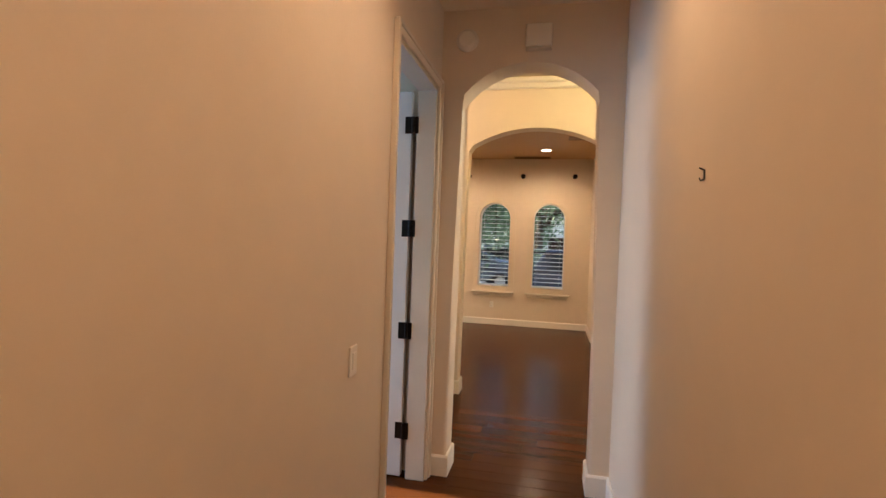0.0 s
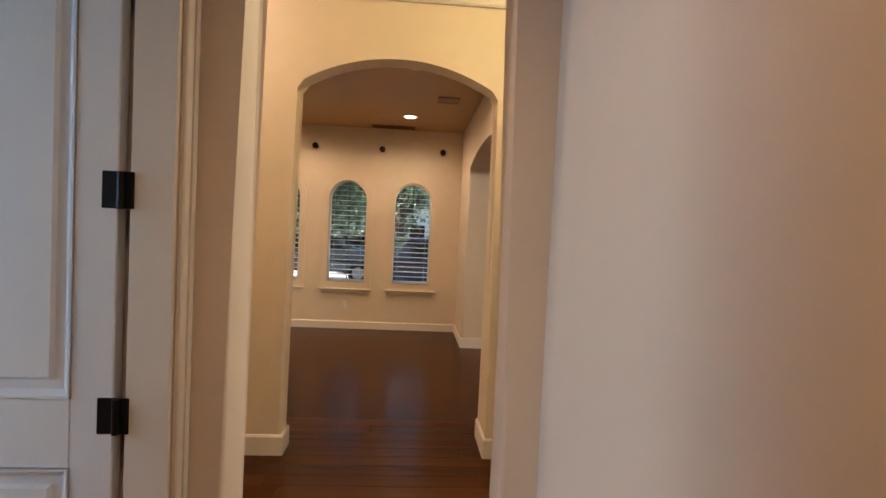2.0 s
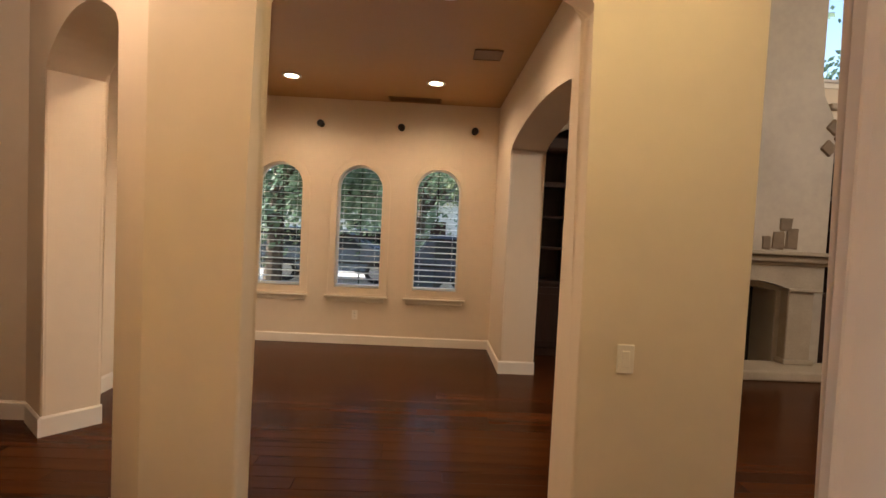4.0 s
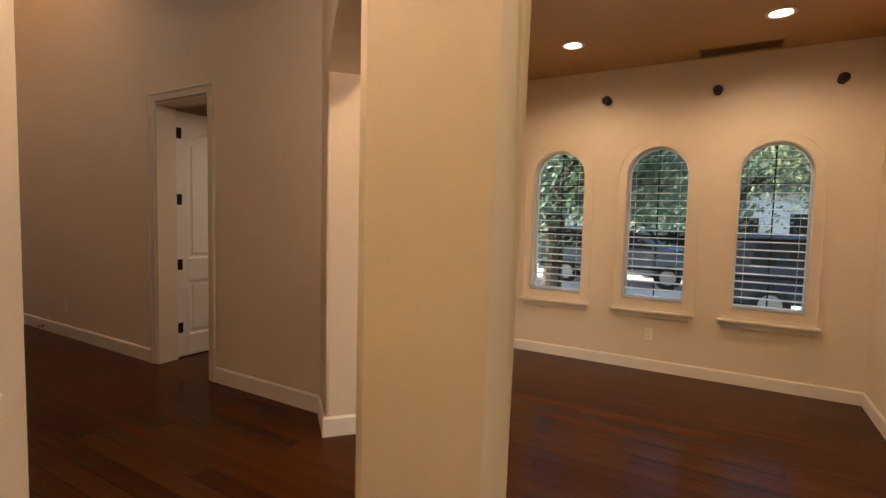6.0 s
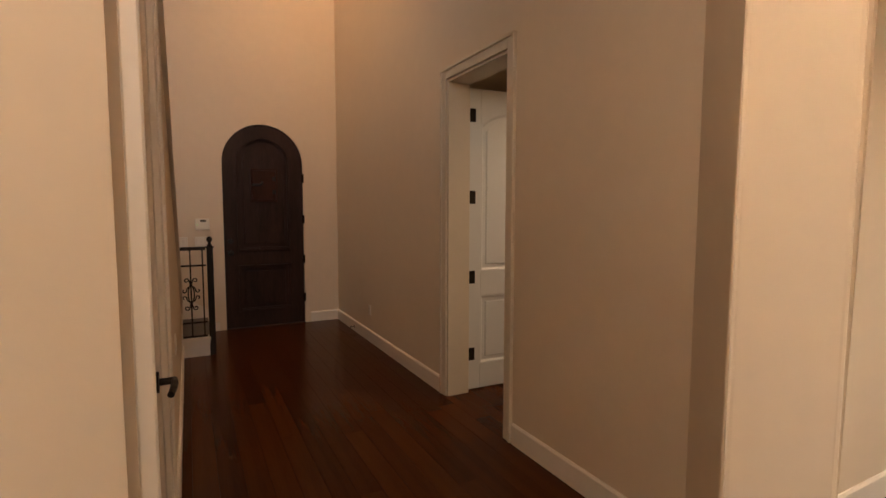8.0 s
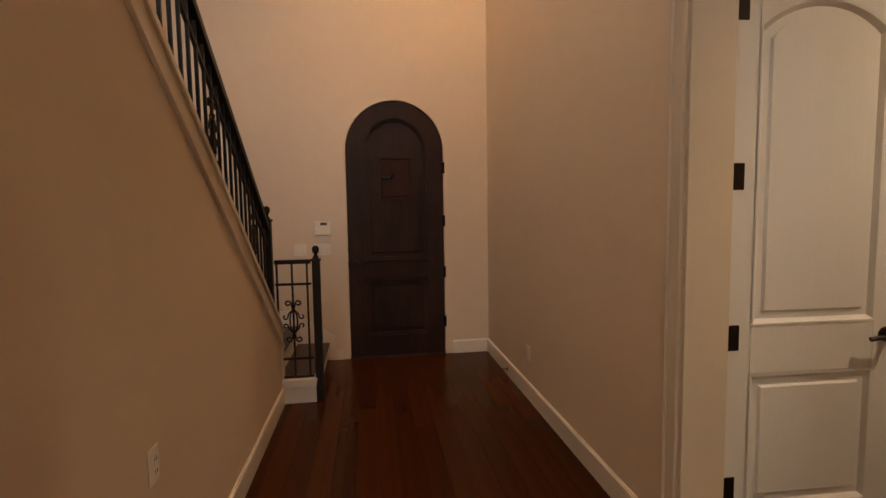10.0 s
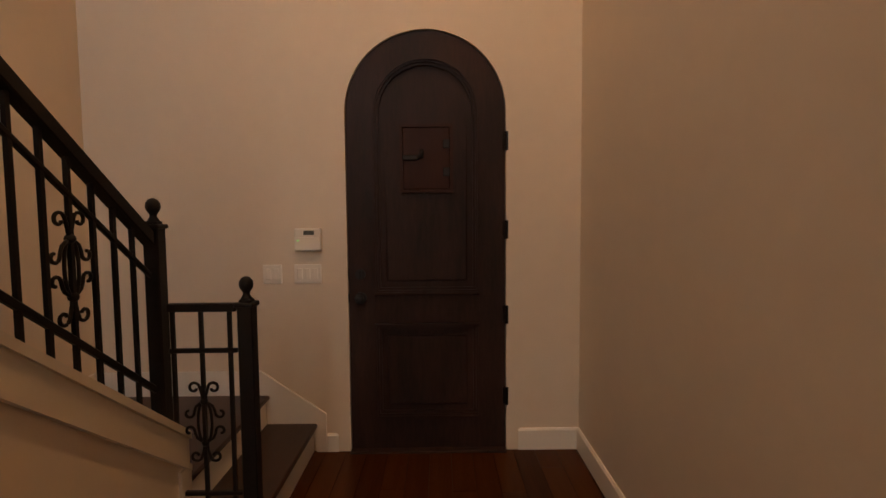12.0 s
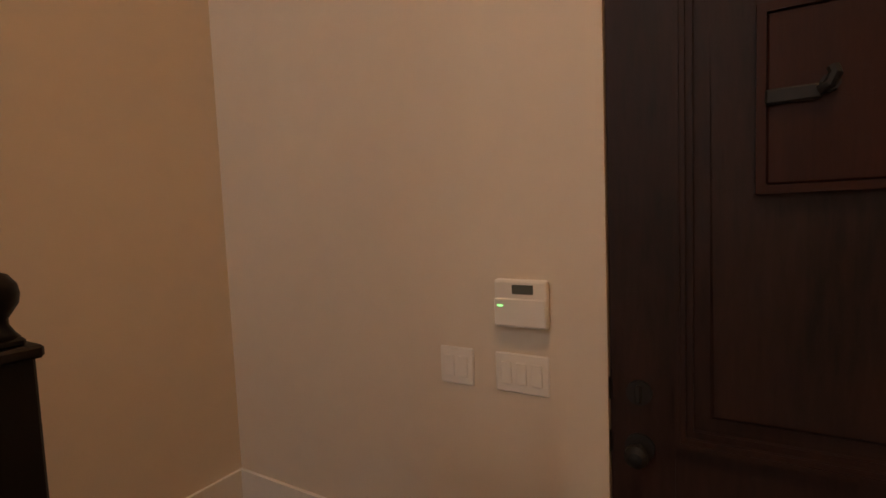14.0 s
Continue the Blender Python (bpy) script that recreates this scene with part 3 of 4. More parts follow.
box(bm, DX - 0.006, DX + 0.006, -0.030, -0.010, 1.066, 1.110, 0.003)
part("deadbolt", bm, M_BLACK, front, "dark bronze deadbolt thumb turn")
bm = rod(bmesh.new(), (DX, 0, 0.945), (DX, -0.012, 0.945), 0.036, 20)
rod(bm, (DX, 0, 0.945), (DX, -0.05, 0.945), 0.012)
bm2 = lathe(bmesh.new(), [(0.006, 0), (0.022, 0.004), (0.029, 0.015), (0.028, 0.028), (0.016, 0.038), (0.004, 0.040)])
bm2.transform(Matrix.Translation((DX, -0.04, 0.945)) @ Matrix.Rotation(radians(90), 4, "X"))
tmpm = bpy.data.meshes.new("tmp")
bm2.to_mesh(tmpm)
bm.from_mesh(tmpm)
bm2.free()
part("knob", bm, M_BLACK, front, "round dark bronze door knob")
for z in (0.945, 1.088):
    part("latch_plate", box(bmesh.new(), -W2 - 0.002, -W2 + 0.008, -0.004, 0.01, z - 0.028, z + 0.028), M_BRONZE, front)
structure("door_sill", boxes((WX - 0.15, WX + 0.05, FD0, FD1, -0.012, 0.012), bevel=0.004), M_DARK, "dark wooden threshold under the front door", "threshold")
# thin plaster-coloured casing round the arch
bm = ring(bmesh.new(), arch_shape(W2 + 0.085, 0.0, 2.045, W2 + 0.085), arch_shape(W2, 0.0, 2.045, W2), -0.009, 0.009)
bm.transform(pose(WX, FC, 0, 0, 0, 90))
structure("door_casing_front", bm, M_WALL, "cream painted arched casing round the front door", "door casing")
# unseen slab added outside, keeps daylight out of the door's gaps
plain_wall("front_door_backing", WX - 0.32, WX - 0.21, FD0 - 0.3, FD1 + 0.3, -0.02, 2.8, "unseen dark backing added behind the front door", M_DARK)

# ---- stair ----
RISE = 0.178
SB1, END, FLIGHT = 4.115, -6.30, -6.29
stair = empty("staircase", pose(-6.7, 3.5, 0), "dark wood stair with white risers turning at a low landing", "staircase")


def stair_part(name, bm, mat, label=""):
    bm.transform(Matrix.Translation((6.7, -3.5, 0)))
    return part(name, bm, mat, stair, label)


stair_part("riser", boxes((WX, END - 0.015, SB1 - 0.025, SB1 - 0.005, 0, RISE - 0.03)), M_TRIM, "white painted riser")
stair_part("step_end", boxes((END - 0.02, END, SY, SB1, 0, RISE - 0.012), (END - 0.105, END + 0.018, SY, SB1 + 0.01, RISE - 0.012, RISE + 0.012), (END - 0.02, END + 0.010, SY, SB1 + 0.004, RISE - 0.05, RISE - 0.012), bevel=0.003), M_TRIM, "white painted closed end of the bottom step")
stair_part("tread", box(bmesh.new(), WX, END - 0.106, SY - 0.06, SB1 + 0.02, RISE - 0.03, RISE, 0.008), M_TREAD, "dark wooden tread")
stair_part("riser", boxes((WX, STAIR_X, SY - 0.055, SY - 0.035, RISE, 2 * RISE - 0.03)), M_TRIM, "white painted riser")
stair_part("landing", box(bmesh.new(), WX, STAIR_X - 0.024, STY, SY - 0.015, 2 * RISE - 0.03, 2 * RISE, 0.008), M_TREAD, "dark wooden landing")
RUN = RISE / STAIR_S
for k in range(19):
    x = FLIGHT + k * RUN
    z = 2 * RISE + k * RISE
    stair_part("riser", boxes((x, x + 0.02, STY, SY - 0.12, z, z + RISE - 0.03)), M_TRIM, "white painted riser")
    stair_part("tread", box(bmesh.new(), x - 0.025, x + RUN + 0.02, STY, SY - 0.12, z + RISE - 0.03, z + RISE, 0.006), M_TREAD, "dark wooden tread")
# sloped trim on the wall under the stair: cap, band and end post
bm = bmesh.new()
for z0, z1, y0, y1 in ((0.0, 0.032, SY - 0.145, SY + 0.022), (-0.105, 0.0, SY - 0.002, SY + 0.010), (-0.130, -0.105, SY - 0.002, SY + 0.020)):
    a, b = STAIR_X - 0.01, min(TOPX, CL0)
    prism(bm, [(a, knee(a) + z0), (b, knee(b) + z0), (b, knee(b) + z1), (a, knee(a) + z1)], frame_at(0, y0, 0), y1 - y0)
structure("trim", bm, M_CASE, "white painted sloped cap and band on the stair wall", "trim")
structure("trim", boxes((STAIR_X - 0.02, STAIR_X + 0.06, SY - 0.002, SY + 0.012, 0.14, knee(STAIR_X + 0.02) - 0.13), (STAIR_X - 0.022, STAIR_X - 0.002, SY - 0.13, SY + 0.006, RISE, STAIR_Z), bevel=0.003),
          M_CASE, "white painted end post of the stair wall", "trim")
# skirting that climbs from the floor to the landing
bm = bmesh.new()
SKP = pose(WX, 0, 0, 0, 0, 90)
prism(bm, [(3.80, 2 * RISE), (SY - 0.055, 2 * RISE), (SY - 0.03, RISE), (4.09, RISE), (4.13, 0.0), (4.19, 0.0), (4.19, 0.238), (3.80, 0.505)], SKP, -0.014)
prism(bm, [(STY, 2 * RISE), (3.80, 2 * RISE), (3.80, 0.505), (STY, 0.505)], SKP, -0.014)
structure("baseboard", bm, M_TRIM, "white painted stair skirting along the wall", "baseboard")
bm = bmesh.new()
prism(bm, [(WX, 2 * RISE), (FLIGHT, 2 * RISE), (FLIGHT, 0.63), (FLIGHT - 0.17, 0.505), (WX, 0.505)], frame_at(0, STY, 0), 0.014)
prism(bm, [(FLIGHT, 2 * RISE), (TOPX, 2 * RISE + STAIR_S * (TOPX - FLIGHT)), (TOPX, 0.63 + STAIR_S * (TOPX - FLIGHT)), (FLIGHT, 0.63)], frame_at(0, STY, 0), 0.014)
structure("baseboard", bm, M_TRIM, "white painted stair skirting along the wall", "baseboard")

# ---- railing ----
railing = empty("stair_railing", pose(-6.35, 3.797, 0), "black iron stair railing with newel posts and scrollwork", "railing")


def rail_part(name, bm, label="", smooth=False, parent=None):
    bm.transform(Matrix.Translation((6.35, -3.797, 0)))
    return part(name, bm, M_IRON, parent or railing, label, smooth)


def newel(x, y, z0, top, w=0.029):
    bm = bmesh.new()
    box(bm, x - w, x + w, y - w, y + w, z0, top - 0.115, 0.004)
    box(bm, x - w - 0.008, x + w + 0.008, y - w - 0.008, y + w + 0.008, top - 0.118, top - 0.100, 0.004)
    box(bm, x - w * 0.8, x + w * 0.8, y - w * 0.8, y + w * 0.8, top - 0.101, top - 0.088, 0.004)
    post = rail_part("newel_post", bm, "square black iron newel post")
    bm = lathe(bmesh.new(), [(0.024, 0), (0.018, 0.008), (0.013, 0.018), (0.013, 0.026), (0.018, 0.034), (0.025, 0.045), (0.027, 0.058), (0.025, 0.071), (0.016, 0.084), (0.004, 0.089)], (x, y, top - 0.089), 20)
    rail_part("ball_finial", bm, "round black ball finial", True, post)


NX, NAY, NBY = -6.335, 3.797, 4.142


def rake(x):
    return knee(x) + 0.032


newel(NX, NBY, 0.0, 1.205)
newel(NX, NAY, rake(NX) - 0.035, 1.508)


def scroll(bm, c, u, s, r=0.006):
    """A wrought lyre about c: u is the way along the rail, s half its height. Four horns curl out at the ends, bowed straps and side curls between."""
    c, u, zv = Vector(c), Vector(u).normalized(), Vector((0, 0, 1))

    def at(x, z):
        return c + u * (x * s) + zv * (z * s)

    for sx in (-1, 1):
        for sz in (-1, 1):
            horn = [at(sx * 0.03, sz * 0.52), at(sx * 0.05, sz * 0.68), at(sx * 0.09, sz * 0.83)]
            for i in range(16):
                a = math.pi * (0.85 - 1.75 * i / 15)
                q = 0.135 * (1 - 0.5 * i / 15)
                horn.append(at(sx * (0.24 + q * math.cos(a)), sz * (0.86 + q * math.sin(a))))
            tube(bm, horn, r)
            curl = [at(sx * 0.06, sz * 0.50), at(sx * 0.20, sz * 0.40), at(sx * 0.25, sz * 0.28)]
            for i in range(14):
                a = math.pi * (1.0 + 1.5 * i / 13)
                q = 0.12 * (1 - 0.5 * i / 13)
                curl.append(at(sx * (0.38 + q * math.cos(a)), sz * (0.22 + q * math.sin(a))))
            tube(bm, curl, r)
        tube(bm, [at(sx * (0.03 + 0.14 * math.cos(math.pi * k / 12)), 0.50 * math.sin(math.pi * k / 12)) for k in range(-6, 7)], r)
    for z in (-0.52, 0.52):
        bmesh.ops.create_uvsphere(bm, u_segments=10, v_segments=6, radius=0.095 * s, matrix=Matrix.Translation(at(0, z)))
    return bm


# short level piece between the newels
for z, r in ((1.085, 0.016), (0.915, 0.009), (0.341, 0.009), (0.199, 0.010)):
    rail_part("level_rail", box(bmesh.new(), NX - r, NX + r, NAY + 0.04, NBY - 0.04, z - r, z + r, 0.003))
for k in range(3):
    y = NAY + (NBY - NAY) * (0.16 + 0.32 * k)
    rail_part("baluster", box(bmesh.new(), NX - 0.007, NX + 0.007, y - 0.007, y + 0.007, 0.195, 1.08))
rail_part("scrollwork", scroll(bmesh.new(), (NX, NAY + (NBY - NAY) * 0.48, 0.630), (0, 1, 0), 0.160), "black wrought-iron scrollwork", True)
# climbing piece
RX1 = -3.35


def sloped(bm, dz, half, wide, x0=NX + 0.04, x1=RX1):
    a = [(x0, rake(x0) + dz - half), (x1, rake(x1) + dz - half), (x1, rake(x1) + dz + half), (x0, rake(x0) + dz + half)]
    return prism(bm, a, frame_at(0, NAY - wide, 0), 2 * wide, 0.004, range(4), 1)


rail_part("handrail", sloped(bmesh.new(), 0.720, 0.028, 0.024), "black sloped handrail")
rail_part("middle_rail", sloped(bmesh.new(), 0.580, 0.012, 0.009), "black sloped middle rail")
rail_part("bottom_rail", sloped(bmesh.new(), 0.140, 0.014, 0.010), "black sloped bottom rail")
for k in range(1, 30):
    x = NX + 0.042 + 0.0965 * k
    if x < RX1:
        rail_part("baluster", box(bmesh.new(), x - 0.007, x + 0.007, NAY - 0.007, NAY + 0.007, rake(x) - 0.01, rake(x) + 0.69))
for k in (4, 12, 20, 28):
    x = NX + 0.042 + 0.0965 * k
    rail_part("scrollwork", scroll(bmesh.new(), (x, NAY, rake(x) + 0.362), (1, 0, 0), 0.168), "black wrought-iron scrollwork", True)

# ---- dining room windows ----


def window(name, c):
    ob = empty(name, pose(c, DN, 0), "arched white-trimmed window with open white slatted blinds", "window", "dining room windows")
    ob["kind"] = "structure"
    h, sp, z0 = 0.276, 1.915, 0.695
    outer = lambda d: [(-h - d, z0 - min(d, 0.1)), (h + d, z0 - min(d, 0.1))] + list(reversed(arc(-h - d, h + d, sp, h + d, 20)))
    bm = ring(bmesh.new(), outer(0.085), outer(0.0), -0.014, 0.016)
    ring(bm, outer(0.092), outer(0.074), -0.024, 0.022)
    ring(bm, outer(0.016), outer(0.0), -0.020, 0.02)
    part("window_casing", bm, M_WALL, ob, "cream painted arched casing")
    bm = ring(bmesh.new(), outer(0.004), outer(-0.016), 0.10, 0.06)
    part("window_frame", bm, M_TRIM, ob, "white window frame")
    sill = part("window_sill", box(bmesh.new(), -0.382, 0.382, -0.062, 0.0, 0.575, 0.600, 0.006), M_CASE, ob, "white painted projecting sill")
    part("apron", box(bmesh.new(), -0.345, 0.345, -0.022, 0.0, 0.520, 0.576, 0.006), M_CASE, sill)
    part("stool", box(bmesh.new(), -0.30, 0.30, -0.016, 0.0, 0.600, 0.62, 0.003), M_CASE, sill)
    bm = boxes((-h, h, 0.135, 0.150, 1.300, 1.335))
    part("meeting_rail", bm, M_BRONZE, ob, "dark meeting rail")
    for z in (1.83, 0.985):
        part("muntin", boxes((-h, h, 0.138, 0.148, z - 0.008, z + 0.008)), M_BRONZE, ob)
    part("muntin", boxes((-0.006, 0.006, 0.138, 0.148, z0, 2.18)), M_BRONZE, ob)
    g = part("pane", prism(bmesh.new(), [(u, z) for u, z in outer(-0.01)], Matrix.Translation((0, 0.152, 0)), 0.004), M_GLASS, ob)
    g.visible_shadow = False
    z = z0 + 0.03
    while z < 2.18:
        w = h - 0.012 if z < sp else math.sqrt(max(0.0, (h - 0.012) ** 2 - (z - sp) ** 2))
        if w > 0.03:
            bm = box(bmesh.new(), -w, w, -0.028, 0.028, -0.0020, 0.0020)
            bm.transform(Matrix.Translation((0, 0.062, z)) @ Matrix.Rotation(radians(5), 4, "X"))
            part("slat", bm, M_BLIND, ob)
        z += 0.073
    for x in (-0.2, 0.2):
        part("lift_cord", boxes((x - 0.0012, x + 0.0012, 0.060, 0.063, z0, 2.1)), M_BLIND, ob)
    part("bottom_bar", box(bmesh.new(), -h + 0.01, h - 0.01, 0.04, 0.085, z0 + 0.002, z0 + 0.016, 0.004), M_BLIND, ob)


for i, c in enumerate(WIN):
    window("window_%d" % (i + 1), c)


def plain_window(name, m, w, z0, z1):
    ob = empty(name, m, "tall white-framed high window", "window")
    ob["kind"] = "structure"
    t = 0.05
    part("window_frame", boxes((-w, -w + t, 0.08, 0.14, z0, z1), (w - t, w, 0.08, 0.14, z0, z1), (-w + t, w - t, 0.08, 0.14, z0, z0 + t), (-w + t, w - t, 0.08, 0.14, z1 - t, z1), bevel=0.004), M_TRIM, ob)
    part("window_sill", box(bmesh.new(), -w - 0.05, w + 0.05, -0.05, 0.02, z0 - 0.03, z0, 0.006), M_TRIM, ob)
    part("apron", box(bmesh.new(), -w - 0.02, w + 0.02, -0.018, 0.0, z0 - 0.10, z0 - 0.03, 0.004), M_TRIM, ob)
    g = part("pane", boxes((-w + t, w - t, 0.105, 0.11, z0 + t, z1 - t)), M_GLASS, ob)
    g.visible_shadow = False


plain_window("window_4", pose(1.81 + 4.10, LN, 0), 0.70, 3.62, 5.1)
# the next three windows are unseen, added where the daylight lamps stand
plain_window("window_5", pose(7.5, 4.3, 0, 0, 0, -90), 1.2, 2.9, 4.9)
plain_window("window_6", pose(-1.95, STY + 0.65, 0, 0, 0, -90), 0.50, 3.70, 5.00)
plain_window("window_7", pose(-3.05, 1.75, 0, 0, 0, 90), 0.60, 0.9, 2.5)

# ---- fittings ----


def recessed_light(x, y, z, lit=True):
    ob = empty("recessed_light", pose(x, y, z), "lit round recessed ceiling light with a white trim ring", "ceiling light", "recessed ceiling lights")
    bm = bmesh.new()
    prof = [(0.072, -0.004), (0.098, -0.006), (0.100, 0.0), (0.074, 0.0)]
    n = 28
    rings = [[bm.verts.new((r * math.cos(2 * math.pi * i / n), r * math.sin(2 * math.pi * i / n), zz)) for i in range(n)] for r, zz in prof]
    for a, b in zip(rings, rings[1:] + rings[:1]):
        for i in range(n):
            bm.faces.new((a[i], a[(i + 1) % n], b[(i + 1) % n], b[i]))
    part("trim_ring", bm, M_TRIM, ob)
    part("lens", rod(bmesh.new(), (0, 0, -0.003), (0, 0, -0.001), 0.073, 28), M_LENS, ob, "glowing warm white lens")
    return ob


for x, y in DINING_CANS:
    recessed_light(x, y, LOW - 0.031)
# fittings added for the unseen hall, foyer and study lamps
for x, y, z in ((0.65, -0.9, 2.949), (0.65, 1.0, 2.949), (-5.6, 5.0, TALL - 0.001), (-3.3, 7.2, 2.949)):
    recessed_light(x, y, z)


# bases added out of view above the two crossing lamps
for x, y in ((1.25, 3.15), (-1.0, 3.90)):
    ob = empty("unseen_flush_light", pose(x, y, 3.049), "bronze base of an added, unseen flush ceiling light", "ceiling light")
    part("base", lathe(bmesh.new(), [(0.15, 0), (0.15, -0.025), (0.13, -0.03)], n=24), M_BRONZE, ob)


def wall_plate(name, m, gangs, label, kind="rocker", cat="light switch"):
    """A plate on a wall: local x along the wall, local -y into the room."""
    ob = empty(name, m, label, cat)
    w = 0.035 + 0.023 * (gangs - 1)
    part("plate", box(bmesh.new(), -w, w, -0.007, 0.0, -0.058, 0.058, 0.004), M_PLATE, ob)
    for g in range(gangs):
        x = (g - (gangs - 1) / 2) * 0.046
        if kind == "rocker":
            part("rocker", box(bmesh.new(), x - 0.016, x + 0.016, -0.0115, -0.005, -0.033, 0.033, 0.003), M_PLATE, ob)
        else:
            for z in (-0.02, 0.02):
                s = part("socket", box(bmesh.new(), x - 0.016, x + 0.016, -0.010, -0.005, z - 0.014, z + 0.014, 0.003), M_PLATE, ob)
                part("slot", boxes((x - 0.008, x - 0.005, -0.0108, -0.009, z - 0.005, z + 0.007), (x + 0.005, x + 0.008, -0.0108, -0.009, z - 0.005, z + 0.007)), M_LCD, s)
    return ob


wall_plate("light_switch", pose(1.428, 4.188, 0.997), 1, "white single rocker light switch on the cream wall")
wall_plate("light_switch", pose(0.032, 1.21, 1.045, 0, 0, 90), 1, "white single rocker light switch on the hall wall")
wall_plate("light_switch", pose(-2.850, SY + 0.001, 1.075, 0, 0, 180), 1, "white single rocker light switch beside the closet door")
wall_plate("light_switch", pose(WX + 0.001, 3.889, 1.094, 0, 0, 90), 2, "white double rocker light switch on the foyer wall")
wall_plate("light_switch", pose(WX + 0.001, 4.100, 1.095, 0, 0, 90), 3, "white triple rocker light switch under the alarm keypad")
wall_plate("wall_outlet", pose(-4.11, SY + 0.001, 0.685, 0, 0, 180), 1, "white duplex outlet on the stair wall", "outlet", "outlet")
wall_plate("wall_outlet", pose(-0.253, DN - 0.001, 0.362), 1, "white duplex outlet under the middle window", "outlet", "outlet")
wall_plate("wall_outlet", pose(-6.078, NY - 0.001, 0.355), 1, "cream duplex outlet on the foyer wall", "outlet", "outlet")
# alarm keypad
kp = empty("alarm_keypad", pose(WX + 0.001, 4.108, 1.298, 0, 0, 90), "white wall-mounted alarm keypad with a small dark display", "keypad")
bm = box(bmesh.new(), -0.078, 0.078, -0.026, 0.0, -0.066, 0.070, 0.008, 2)
part("housing", bm, M_PLATE, kp)
part("cover", box(bmesh.new(), -0.076, 0.076, -0.031, -0.025, -0.062, 0.018, 0.004), M_PLATE, kp, "white flip-down cover")
part("display", box(bmesh.new(), -0.022, 0.040, -0.028, -0.025, 0.030, 0.056, 0.001), M_LCD, kp, "dark liquid crystal display")
part("indicator", box(bmesh.new(), -0.064, -0.049, -0.033, -0.030, -0.005, -0.002), M_LED, kp, "small green indicator light")

# curtain-rod brackets over the dining windows
for x in (-1.655, -0.737, 0.226, 1.113):
    ob = empty("curtain_bracket", pose(x, DN, 2.66), "small dark bronze curtain rod bracket on the wall", "curtain bracket", "curtain brackets")
    part("wall_plate", lathe(bmesh.new(), [(0.036, 0), (0.036, 0.008), (0.026, 0.014)], n=18), M_BRONZE, ob).matrix_basis = pose(0, 0, 0, 90)
    part("arm", rod(bmesh.new(), (0, -0.01, 0), (0, -0.075, 0), 0.012), M_BRONZE, ob)
    part("cup", lathe(bmesh.new(), [(0.012, 0), (0.034, 0.006), (0.042, 0.022), (0.036, 0.040), (0.014, 0.046)], n=18), M_BRONZE, ob).matrix_basis = pose(0, -0.062, 0, 90)

# ceiling register and square speaker
vent = empty("ceiling_vent", pose(0.380, 8.13, LOW - 0.031), "long brown louvred ceiling vent", "vent")
part("frame", boxes((-0.31, 0.31, -0.10, -0.08, -0.008, 0), (-0.31, 0.31, 0.08, 0.10, -0.008, 0), (-0.31, -0.29, -0.08, 0.08, -0.008, 0), (0.29, 0.31, -0.08, 0.08, -0.008, 0), bevel=0.002), M_VENT, vent)
for k in range(8):
    bm = box(bmesh.new(), -0.29, 0.29, -0.010, 0.010, -0.001, 0.001)
    bm.transform(Matrix.Translation((0, -0.07 + 0.02 * k, -0.004)) @ Matrix.Rotation(radians(35), 4, "X"))
    part("slat", bm, M_VENT, vent)
spk = empty("ceiling_speaker", pose(1.05, 6.51, LOW - 0.031), "square brown flush ceiling speaker grille", "speaker")
part("frame", boxes((-0.12, 0.12, -0.12, -0.105, -0.010, 0), (-0.12, 0.12, 0.105, 0.12, -0.010, 0), (-0.12, -0.105, -0.105, 0.105, -0.010, 0), (0.105, 0.12, -0.105, 0.105, -0.010, 0), bevel=0.002), M_VENT, spk)
part("grille", boxes((-0.105, 0.105, -0.105, 0.105, -0.006, 0)), M_VENT, spk)
# over the hall arch
det = empty("smoke_detector", pose(0.188, 2.529, 2.758, 90), "round white smoke detector on the wall", "smoke detector")
part("base", lathe(bmesh.new(), [(0.070, 0), (0.070, 0.012), (0.064, 0.016)], n=28), M_TRIM, det)
part("cover", lathe(bmesh.new(), [(0.060, 0.016), (0.060, 0.024), (0.048, 0.036), (0.020, 0.042), (0.002, 0.043)], n=28), M_TRIM, det)
chime = empty("door_chime", pose(0.628, 2.529, 2.758), "white rectangular door chime box above the arch", "door chime")
part("housing", box(bmesh.new(), -0.078, 0.078, -0.05, 0.0, -0.068, 0.068, 0.008, 2), M_PLATE, chime)
# darker strip stands in for the shadow line under the housing
part("under_shadow_strip", box(bmesh.new(), -0.076, 0.076, -0.046, -0.004, -0.084, -0.069, 0.003), M_CASE, chime)
# hook in the hall wall and wall scars
hook = empty("wall_hook", pose(1.139, 0.912, 1.716, 0, 0, -90), "small dark metal picture hook on the hall wall", "hook")
part("plate", box(bmesh.new(), -0.006, 0.006, -0.002, 0, -0.016, 0.010, 0.001), M_BRONZE, hook)
part("nail", rod(bmesh.new(), (0, 0, 0.010), (0, -0.014, 0.016), 0.002, 8), M_BRONZE, hook)
part("tongue", tube(bmesh.new(), [(0, -0.002, -0.015), (0, -0.010, -0.018), (0, -0.012, -0.010)], 0.002), M_BRONZE, hook)
scar = empty("wall_anchor", pose(-5.363, NY, 1.616, 90), "small tan plastic wall anchor set in cream plaster", "wall anchor")
part("collar", lathe(bmesh.new(), [(0.012, 0.0), (0.011, 0.002), (0.005, 0.003)], n=16), M_CASE, scar)
stop = empty("door_stop", pose(-6.62, NY - 0.016, 0.055), "short dark bronze door stop on the baseboard", "door stop")
